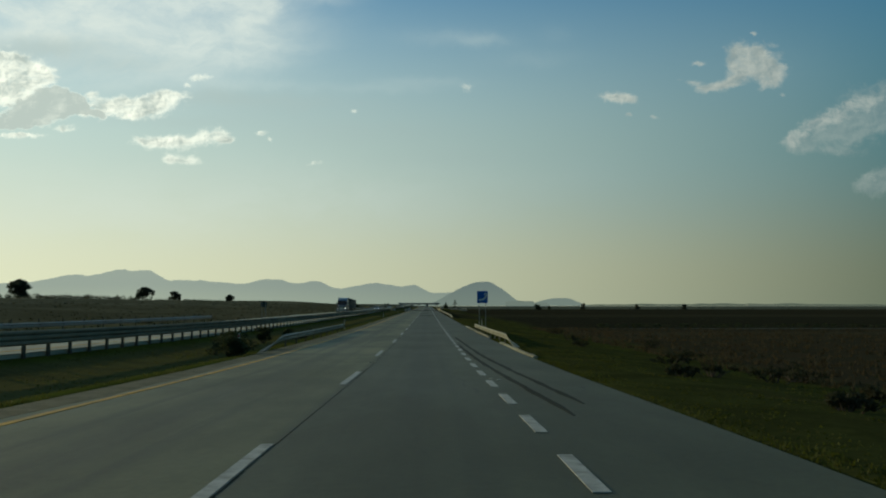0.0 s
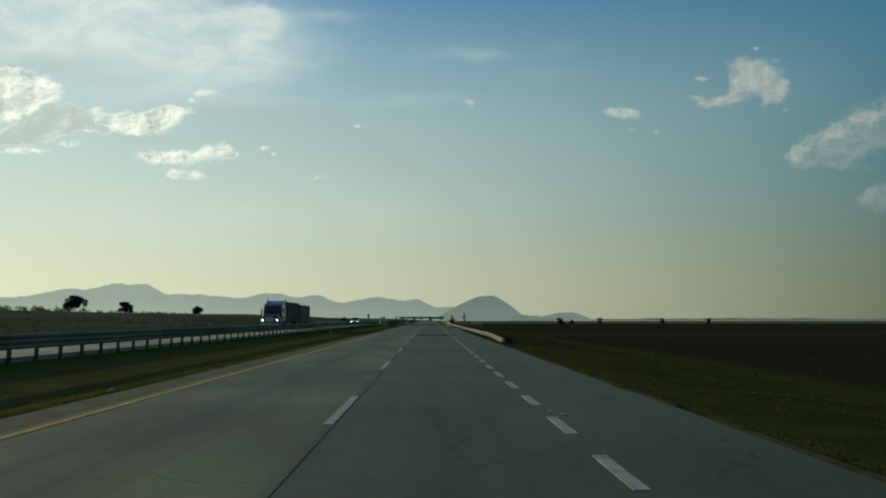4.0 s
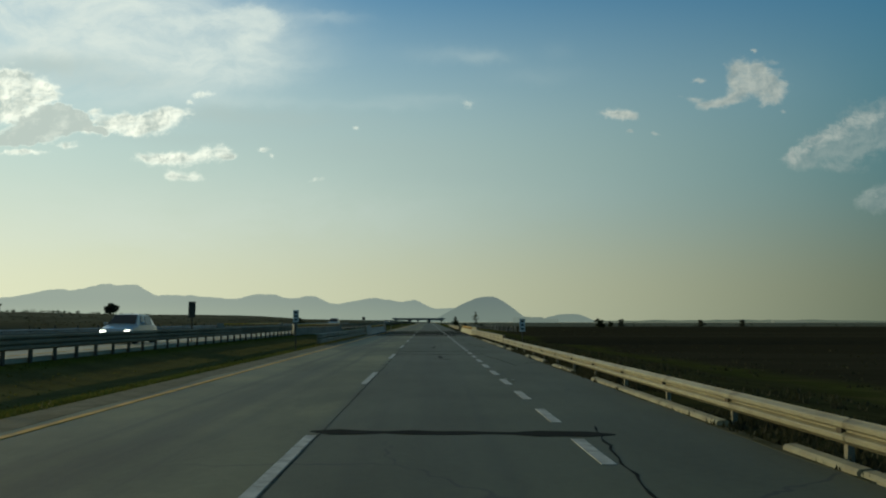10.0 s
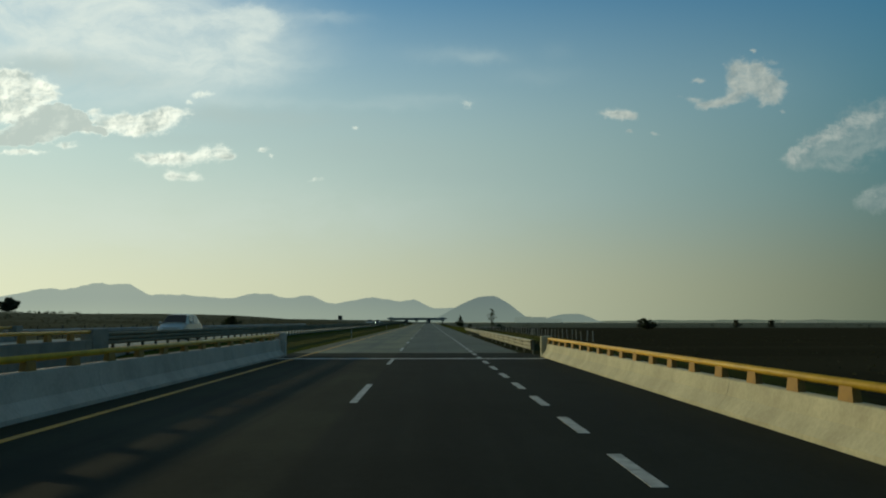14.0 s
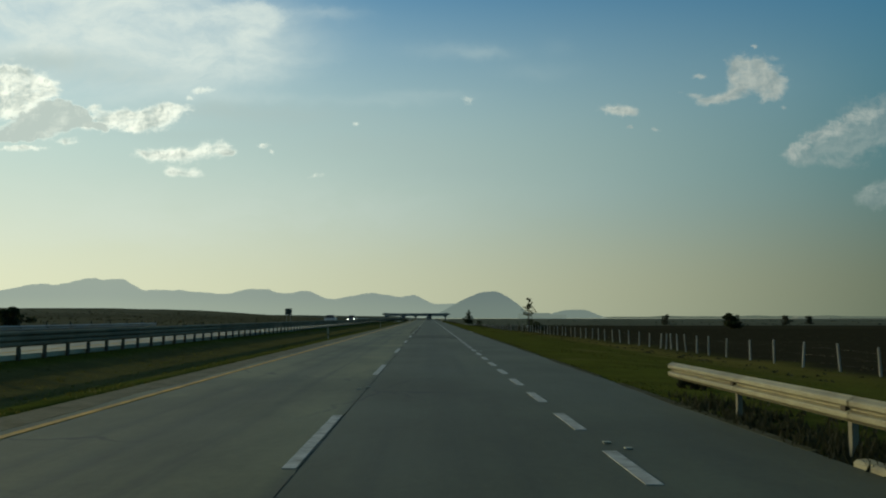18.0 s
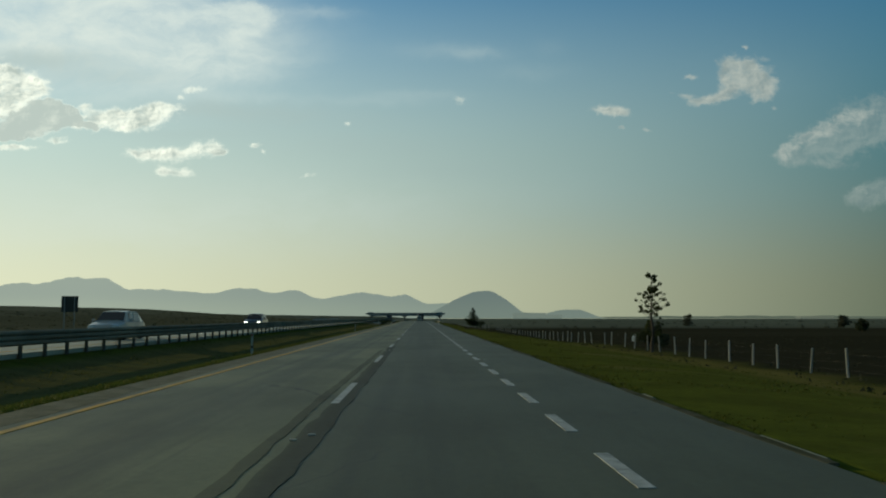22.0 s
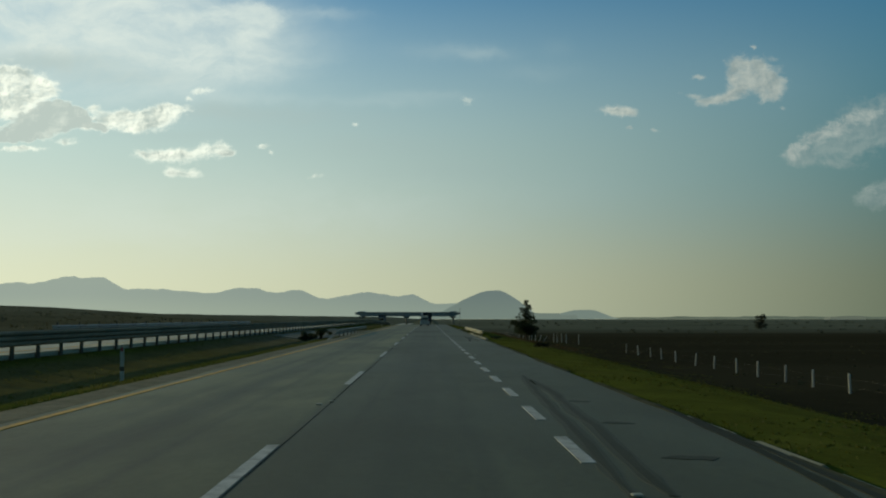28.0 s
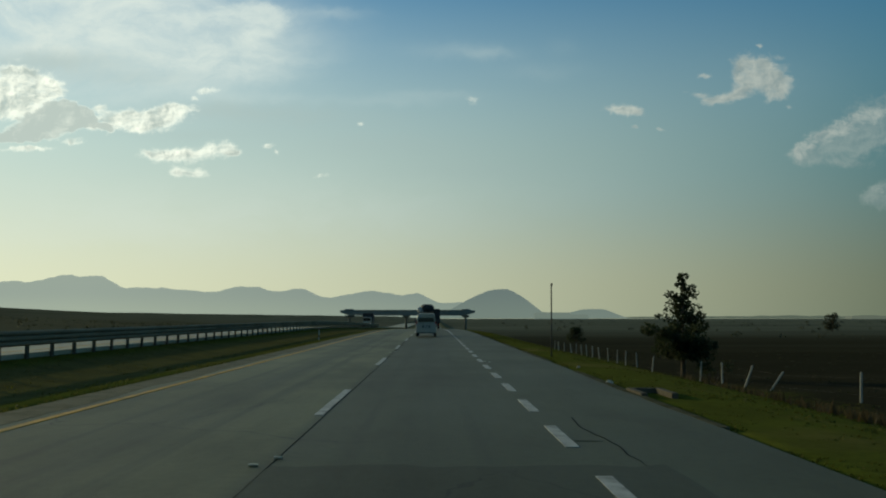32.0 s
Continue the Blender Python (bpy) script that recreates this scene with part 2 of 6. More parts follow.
CLOUD_DARK, CLOUD_DARK_FAR, CLOUD_FAR, CLOUD_SUN = (0.56, 0.59, 0.57), (0.33, 0.37, 0.385), (0.50, 0.51, 0.50), (1.22, 1.16, 1.06)
FORE_DULL = (0.59, 0.62, 0.605)
BANK_FAR, BANK_DIM = (0.40, 0.43, 0.43), (0.26, 0.31, 0.33)
HEAD_TONE = (0.52, 0.56, 0.57)
STREAK_FAR, STREAK_SUN = (0.24, 0.31, 0.35), (0.50, 0.56, 0.57)
VEIL_FAR, VEIL_SUN = (0.27, 0.38, 0.45), (0.82, 0.84, 0.84)
build_sky()


# ---- materials ----
def material(name, tone, rough=0.8, metal=0.0, other=None, scale=4.0, fine=40.0, bump=0.1, amount=0.5, spec=0.4, coat=0.0, glow=0.0, glass=False, per_piece=0.0):
    """A worn surface: two tones mixed by coarse noise, fine grain, relief and uneven gloss."""
    m = bpy.data.materials.new(name)
    m.use_nodes = True
    t = m.node_tree
    t.nodes.clear()
    w = Web(t)
    at = w.put("ShaderNodeTexCoord").outputs["Object"]
    other = other or tuple(c * 0.62 for c in tone)
    big = w.noise(at, scale, 5.0, 0.6).outputs["Fac"]
    small = w.noise(at, fine, 4.0, 0.6).outputs["Fac"]
    colour = w.blend(w.math("MULTIPLY", w.remap(big, 0.35, 0.7), amount), tone, other)
    grain = w.math("MULTIPLY_ADD", small, 0.5, 0.75)
    if per_piece:
        chance = w.put("ShaderNodeObjectInfo").outputs["Random"]
        grain = w.math("MULTIPLY", grain, w.math("MULTIPLY_ADD", chance, per_piece, 1.0 - per_piece / 2))
    colour = w.vec("MULTIPLY", colour, w.put("ShaderNodeCombineXYZ", {0: grain, 1: grain, 2: grain}).outputs[0])
    b = w.put("ShaderNodeBsdfPrincipled", {"Base Color": colour, "Metallic": metal, "Specular IOR Level": spec, "Coat Weight": coat,
                                           "Roughness": w.math("MULTIPLY_ADD", big, 0.25, rough - 0.12, clamp=True)})
    if glow:
        b.inputs["Emission Color"].default_value, b.inputs["Emission Strength"].default_value = (1, 0.95, 0.8, 1), glow
    if glass:
        b.inputs["Transmission Weight"].default_value = 0.0
    b.inputs["Normal"].default_value = (0, 0, 0)
    t.links.new(w.put("ShaderNodeBump", {"Strength": bump, "Distance": 0.02, "Height": small}).outputs[0], b.inputs["Normal"])
    w.put("ShaderNodeOutputMaterial", {0: b.outputs[0]})
    return m


def pavement_material(name, tone, other, streak, rough, crack_amount, gloss=0.12):
    """Carriageway: traffic-worn lengthwise streaks, blotches, grain and fine cracks."""
    m = bpy.data.materials.new(name)
    m.use_nodes = True
    t = m.node_tree
    t.nodes.clear()
    w = Web(t)
    at = w.put("ShaderNodeTexCoord").outputs["Object"]
    long = w.noise(w.vec("MULTIPLY", at, (1.1, 0.03, 1.0)), 1.0, 4.0, 0.6).outputs["Fac"]
    patchy = w.noise(w.vec("MULTIPLY", at, (0.30, 0.11, 1.0)), 1.0, 6.0, 0.65).outputs["Fac"]
    grit = w.noise(at, 55.0, 3.0, 0.7).outputs["Fac"]
    x = w.put("ShaderNodeSeparateXYZ", {0: at}).outputs[0]
    # oil line in the middle of each lane and polished wheel tracks beside it
    def band(c, half):
        return w.remap(w.math("ABSOLUTE", w.math("SUBTRACT", x, c)), half, 0.0)
    oil = w.math("MAXIMUM", band(0.0, 0.75), band(-3.8, 0.75))
    colour = w.blend(w.remap(long, 0.3, 0.75), tone, other)
    # colour raised west of the lane line, standing in for sun glare
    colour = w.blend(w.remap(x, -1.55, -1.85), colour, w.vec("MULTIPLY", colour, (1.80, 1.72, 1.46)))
    colour = w.blend(w.math("MULTIPLY", w.remap(patchy, 0.40, 0.64), 0.55), colour, streak)
    slabs = w.remap(w.noise(w.vec("MULTIPLY", at, (0.02, 0.085, 1.0)), 1.0, 2.0, 0.8).outputs["Fac"], 0.44, 0.56)
    colour = w.blend(w.math("MULTIPLY", slabs, 0.30), colour, streak)
    tyres = w.math("MAXIMUM", w.math("MAXIMUM", band(0.78, 0.34), band(-0.78, 0.34)), w.math("MAXIMUM", band(-3.0, 0.34), band(-4.6, 0.34)))
    worn = w.remap(w.noise(w.vec("MULTIPLY", at, (2.6, 0.045, 1.0)), 1.0, 5.0, 0.65).outputs["Fac"], 0.36, 0.62)
    colour = w.blend(w.math("MULTIPLY", w.math("MULTIPLY", oil, w.math("MULTIPLY_ADD", worn, 0.5, 0.5)), 0.75), colour, streak)
    colour = w.blend(w.math("MULTIPLY", w.math("MULTIPLY", tyres, worn), 0.65), colour, streak)
    veins = w.put("ShaderNodeTexVoronoi", {"Vector": w.vec("ADD", w.vec("MULTIPLY", at, (0.16, 0.11, 1.0)), w.vec("MULTIPLY", w.noise(at, 0.9, 3.0).outputs["Color"], (0.16, 0.16, 0))), "Scale": 1.0})
    veins.feature = "DISTANCE_TO_EDGE"
    cell = veins.outputs[0]
    crack = w.math("MULTIPLY", w.remap(cell, 0.0045, 0.001), w.remap(w.noise(at, 0.07, 2.0).outputs["Fac"], 0.50, 0.60))
    colour = w.blend(w.math("MULTIPLY", crack, crack_amount), colour, (0.018, 0.018, 0.018))
    stipple = w.noise(at, 7.0, 5.0, 0.75).outputs["Fac"]
    shade = w.math("MULTIPLY", w.math("MULTIPLY_ADD", grit, 0.6, 0.7), w.math("MULTIPLY_ADD", stipple, 0.7, 0.65))
    colour = w.vec("MULTIPLY", colour, w.put("ShaderNodeCombineXYZ", {0: shade, 1: shade, 2: shade}).outputs[0])
    b = w.put("ShaderNodeBsdfPrincipled", {"Base Color": colour, "Roughness": w.math("MULTIPLY_ADD", patchy, 0.2, rough - 0.1), "Specular IOR Level": gloss})
    t.links.new(w.put("ShaderNodeBump", {"Strength": 0.25, "Distance": 0.01, "Height": grit}).outputs[0], b.inputs["Normal"])
    w.put("ShaderNodeOutputMaterial", {0: b.outputs[0]})
    return m


def ground_material():
    """Verges of grass, dark ploughed soil to the east, scrub and stubble to the west, plains far off paled for haze."""
    m = bpy.data.materials.new("ground_soil_and_grass")
    m.use_nodes = True
    t = m.node_tree
    t.nodes.clear()
    w = Web(t)
    at = w.put("ShaderNodeTexCoord").outputs["Object"]
    x, y, _ = w.put("ShaderNodeSeparateXYZ", {0: at}).outputs
    wob = w.math("MULTIPLY_ADD", w.noise(at, 0.09, 4.0).outputs["Fac"], 8.0, -4.0)
    xx = w.math("ADD", x, wob)
    mott = w.noise(at, 0.5, 6.0, 0.65).outputs["Fac"]
    tuft = w.noise(at, 6.0, 4.0, 0.7).outputs["Fac"]
    broad = w.noise(w.vec("MULTIPLY", at, (0.006, 0.02, 1)), 1.0, 5.0, 0.6).outputs["Fac"]
    grass = w.blend(w.remap(mott, 0.35, 0.65), (0.070, 0.088, 0.013), (0.047, 0.060, 0.010))
    grass = w.blend(w.remap(w.noise(at, 0.16, 3.0).outputs["Fac"], 0.55, 0.75), grass, (0.11, 0.10, 0.03))
    soil = w.blend(w.remap(mott, 0.3, 0.7), (0.042, 0.041, 0.026), (0.028, 0.028, 0.019))
    rows = w.math("SINE", w.math("MULTIPLY", w.math("ADD", y, w.math("MULTIPLY", mott, 1.5)), 1.9))
    soil = w.blend(w.math("MULTIPLY", w.remap(rows, -1.0, 1.0), 0.12), soil, (0.012, 0.012, 0.009))
    strip = w.remap(w.noise(w.vec("MULTIPLY", at, (0.003, 0.035, 1)), 1.0, 3.0).outputs["Fac"], 0.51, 0.60)
    soil = w.blend(w.math("MULTIPLY", strip, 0.75), soil, (0.058, 0.056, 0.036))
    # a dark crop beyond the farm track, russet scrub on this side of it
    crop = w.math("MULTIPLY", w.math("MULTIPLY", w.remap(w.math("ADD", y, w.math("MULTIPLY", wob, 0.6)), 127.0, 131.0), w.remap(w.math("ADD", y, w.math("MULTIPLY", wob, 0.5)), 236.0, 228.0)), w.remap(xx, 13.0, 19.0))
    soil = w.blend(w.math("MULTIPLY", crop, 0.85), soil, (0.021, 0.022, 0.016))
    russet = w.math("MULTIPLY", w.remap(y, 122.0, 112.0), w.remap(mott, 0.36, 0.62))
    soil = w.blend(w.math("MULTIPLY", russet, 0.6), soil, (0.060, 0.044, 0.027))
    fresh = w.math("MULTIPLY", w.remap(y, 232.0, 300.0), 0.62)
    soil = w.blend(fresh, soil, (0.021, 0.020, 0.014))
    dry = w.math("MULTIPLY", w.math("MULTIPLY", w.remap(xx, 12.0, 15.0), w.remap(xx, 21.5, 18.5)), w.math("MULTIPLY", w.remap(y, 455.0, 490.0), w.remap(y, 660.0, 600.0)))
    grass = w.blend(w.math("MULTIPLY", dry, w.remap(mott, 0.3, 0.6, 0.45, 0.9)), grass, (0.125, 0.098, 0.030))
    scrub = w.blend(w.remap(broad, 0.4, 0.6), (0.090, 0.088, 0.058), (0.124, 0.120, 0.080))
    verge = w.remap(w.math("ADD", xx, w.math("ADD", w.remap(y, 445.0, 480.0, 0.0, -4.0), w.math("ADD", w.remap(y, 625.0, 700.0, 0.0, 9.0), w.remap(y, 780.0, 820.0, 0.0, -7.0)))), 13.0, 18.5)
    colour = w.blend(verge, grass, soil)
    # scrub made paler further west, haze put into its colour
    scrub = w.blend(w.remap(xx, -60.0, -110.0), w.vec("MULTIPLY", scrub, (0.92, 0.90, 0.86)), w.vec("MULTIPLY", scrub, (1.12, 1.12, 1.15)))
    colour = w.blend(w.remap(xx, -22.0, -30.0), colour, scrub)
    # brown ditch in the median, rank dark growth behind the long guard rail
    ditch = w.math("MULTIPLY", w.remap(w.math("ADD", x, w.math("MULTIPLY", wob, 0.12)), -7.9, -8.9), w.remap(w.math("ADD", x, w.math("MULTIPLY", wob, 0.12)), -12.9, -12.0))
    colour = w.blend(w.math("MULTIPLY", ditch, 0.85), colour, w.blend(w.remap(mott, 0.35, 0.65), (0.100, 0.094, 0.042), (0.074, 0.070, 0.034)))
    bare = w.math("MULTIPLY", w.math("MULTIPLY", w.remap(y, 712.0, 745.0), w.remap(y, 786.0, 768.0)), w.remap(xx, -6.5, -8.5))
    bare = w.math("MULTIPLY", bare, w.remap(x, -15.0, -14.0))
    colour = w.blend(w.math("MULTIPLY", bare, 0.8), colour, w.blend(w.remap(mott, 0.35, 0.65), (0.13, 0.125, 0.092), (0.085, 0.082, 0.058)))
    rank = w.math("MULTIPLY", w.math("MULTIPLY", w.remap(y, 120.0, 165.0, 0.72, 1.0), w.remap(y, 455.0, 425.0)), w.math("MULTIPLY", w.remap(x, 3.6, 4.4), w.remap(xx, 17.0, 12.0)))
    colour = w.blend(w.math("MULTIPLY", rank, 0.85), colour, w.blend(w.remap(mott, 0.35, 0.65), (0.044, 0.043, 0.022), (0.026, 0.026, 0.015)))
    # haze put into the ground colour: it pales far out, again towards the horizon
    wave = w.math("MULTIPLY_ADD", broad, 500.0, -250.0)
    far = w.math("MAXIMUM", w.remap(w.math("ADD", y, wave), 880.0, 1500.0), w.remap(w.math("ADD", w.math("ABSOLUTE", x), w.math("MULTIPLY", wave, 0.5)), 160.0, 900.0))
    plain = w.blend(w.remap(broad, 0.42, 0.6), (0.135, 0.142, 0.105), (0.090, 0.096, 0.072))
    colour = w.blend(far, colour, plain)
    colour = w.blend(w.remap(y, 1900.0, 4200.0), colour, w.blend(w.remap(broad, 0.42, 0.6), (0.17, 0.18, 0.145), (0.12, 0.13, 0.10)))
    shade = w.math("MULTIPLY_ADD", tuft, 0.9, 0.55)
    colour = w.vec("MULTIPLY", colour, w.put("ShaderNodeCombineXYZ", {0: shade, 1: shade, 2: shade}).outputs[0])
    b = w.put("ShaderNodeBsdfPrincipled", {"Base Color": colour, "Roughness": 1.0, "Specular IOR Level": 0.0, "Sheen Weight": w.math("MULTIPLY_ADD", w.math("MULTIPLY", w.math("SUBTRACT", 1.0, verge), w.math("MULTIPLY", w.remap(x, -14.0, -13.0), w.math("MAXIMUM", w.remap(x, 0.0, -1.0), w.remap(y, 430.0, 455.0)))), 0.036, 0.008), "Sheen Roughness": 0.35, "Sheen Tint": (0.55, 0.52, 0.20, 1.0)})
    t.links.new(w.put("ShaderNodeBump", {"Strength": 0.4, "Distance": 0.08, "Height": w.math("ADD", tuft, mott)}).outputs[0], b.inputs["Normal"])
    w.put("ShaderNodeOutputMaterial", {0: b.outputs[0]})
    return m


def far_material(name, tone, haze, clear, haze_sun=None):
    """Distant land with haze put on as surface glow: part diffuse, part emission in the lit air's colour."""
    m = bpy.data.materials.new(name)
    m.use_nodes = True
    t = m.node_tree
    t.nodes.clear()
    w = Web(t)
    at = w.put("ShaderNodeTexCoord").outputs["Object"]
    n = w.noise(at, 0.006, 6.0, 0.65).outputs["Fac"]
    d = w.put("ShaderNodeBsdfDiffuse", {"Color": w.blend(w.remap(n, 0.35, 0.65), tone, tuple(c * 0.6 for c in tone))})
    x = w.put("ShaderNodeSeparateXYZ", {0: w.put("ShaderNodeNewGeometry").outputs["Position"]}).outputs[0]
    # haze glow, set brighter on the sun's side and towards the foot
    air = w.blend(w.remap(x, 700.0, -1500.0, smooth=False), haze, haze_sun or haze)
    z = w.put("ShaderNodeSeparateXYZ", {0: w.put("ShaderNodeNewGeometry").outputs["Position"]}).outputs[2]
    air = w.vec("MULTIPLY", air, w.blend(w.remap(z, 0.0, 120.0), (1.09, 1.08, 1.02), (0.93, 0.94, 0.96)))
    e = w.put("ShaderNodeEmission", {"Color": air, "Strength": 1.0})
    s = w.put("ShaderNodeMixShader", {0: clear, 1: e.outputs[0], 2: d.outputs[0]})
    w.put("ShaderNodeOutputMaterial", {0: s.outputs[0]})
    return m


def leaf_material(name, tone, other):
    m = bpy.data.materials.new(name)
    m.use_nodes = True
    t = m.node_tree
    t.nodes.clear()
    w = Web(t)
    chance = w.put("ShaderNodeNewGeometry").outputs["Random Per Island"]
    at = w.put("ShaderNodeTexCoord").outputs["Object"]
    colour = w.blend(chance, tone, other)
    colour = w.blend(w.math("MULTIPLY", w.remap(w.noise(at, 0.8, 3.0).outputs["Fac"], 0.4, 0.65), 0.6), colour, tuple(c * 0.5 for c in tone))
    d = w.put("ShaderNodeBsdfPrincipled", {"Base Color": colour, "Roughness": 0.7, "Specular IOR Level": 0.2})
    tr = w.put("ShaderNodeBsdfTranslucent", {"Color": colour})
    s = w.put("ShaderNodeMixShader", {0: 0.45, 1: d.outputs[0], 2: tr.outputs[0]})
    w.put("ShaderNodeOutputMaterial", {0: s.outputs[0]})
    return m


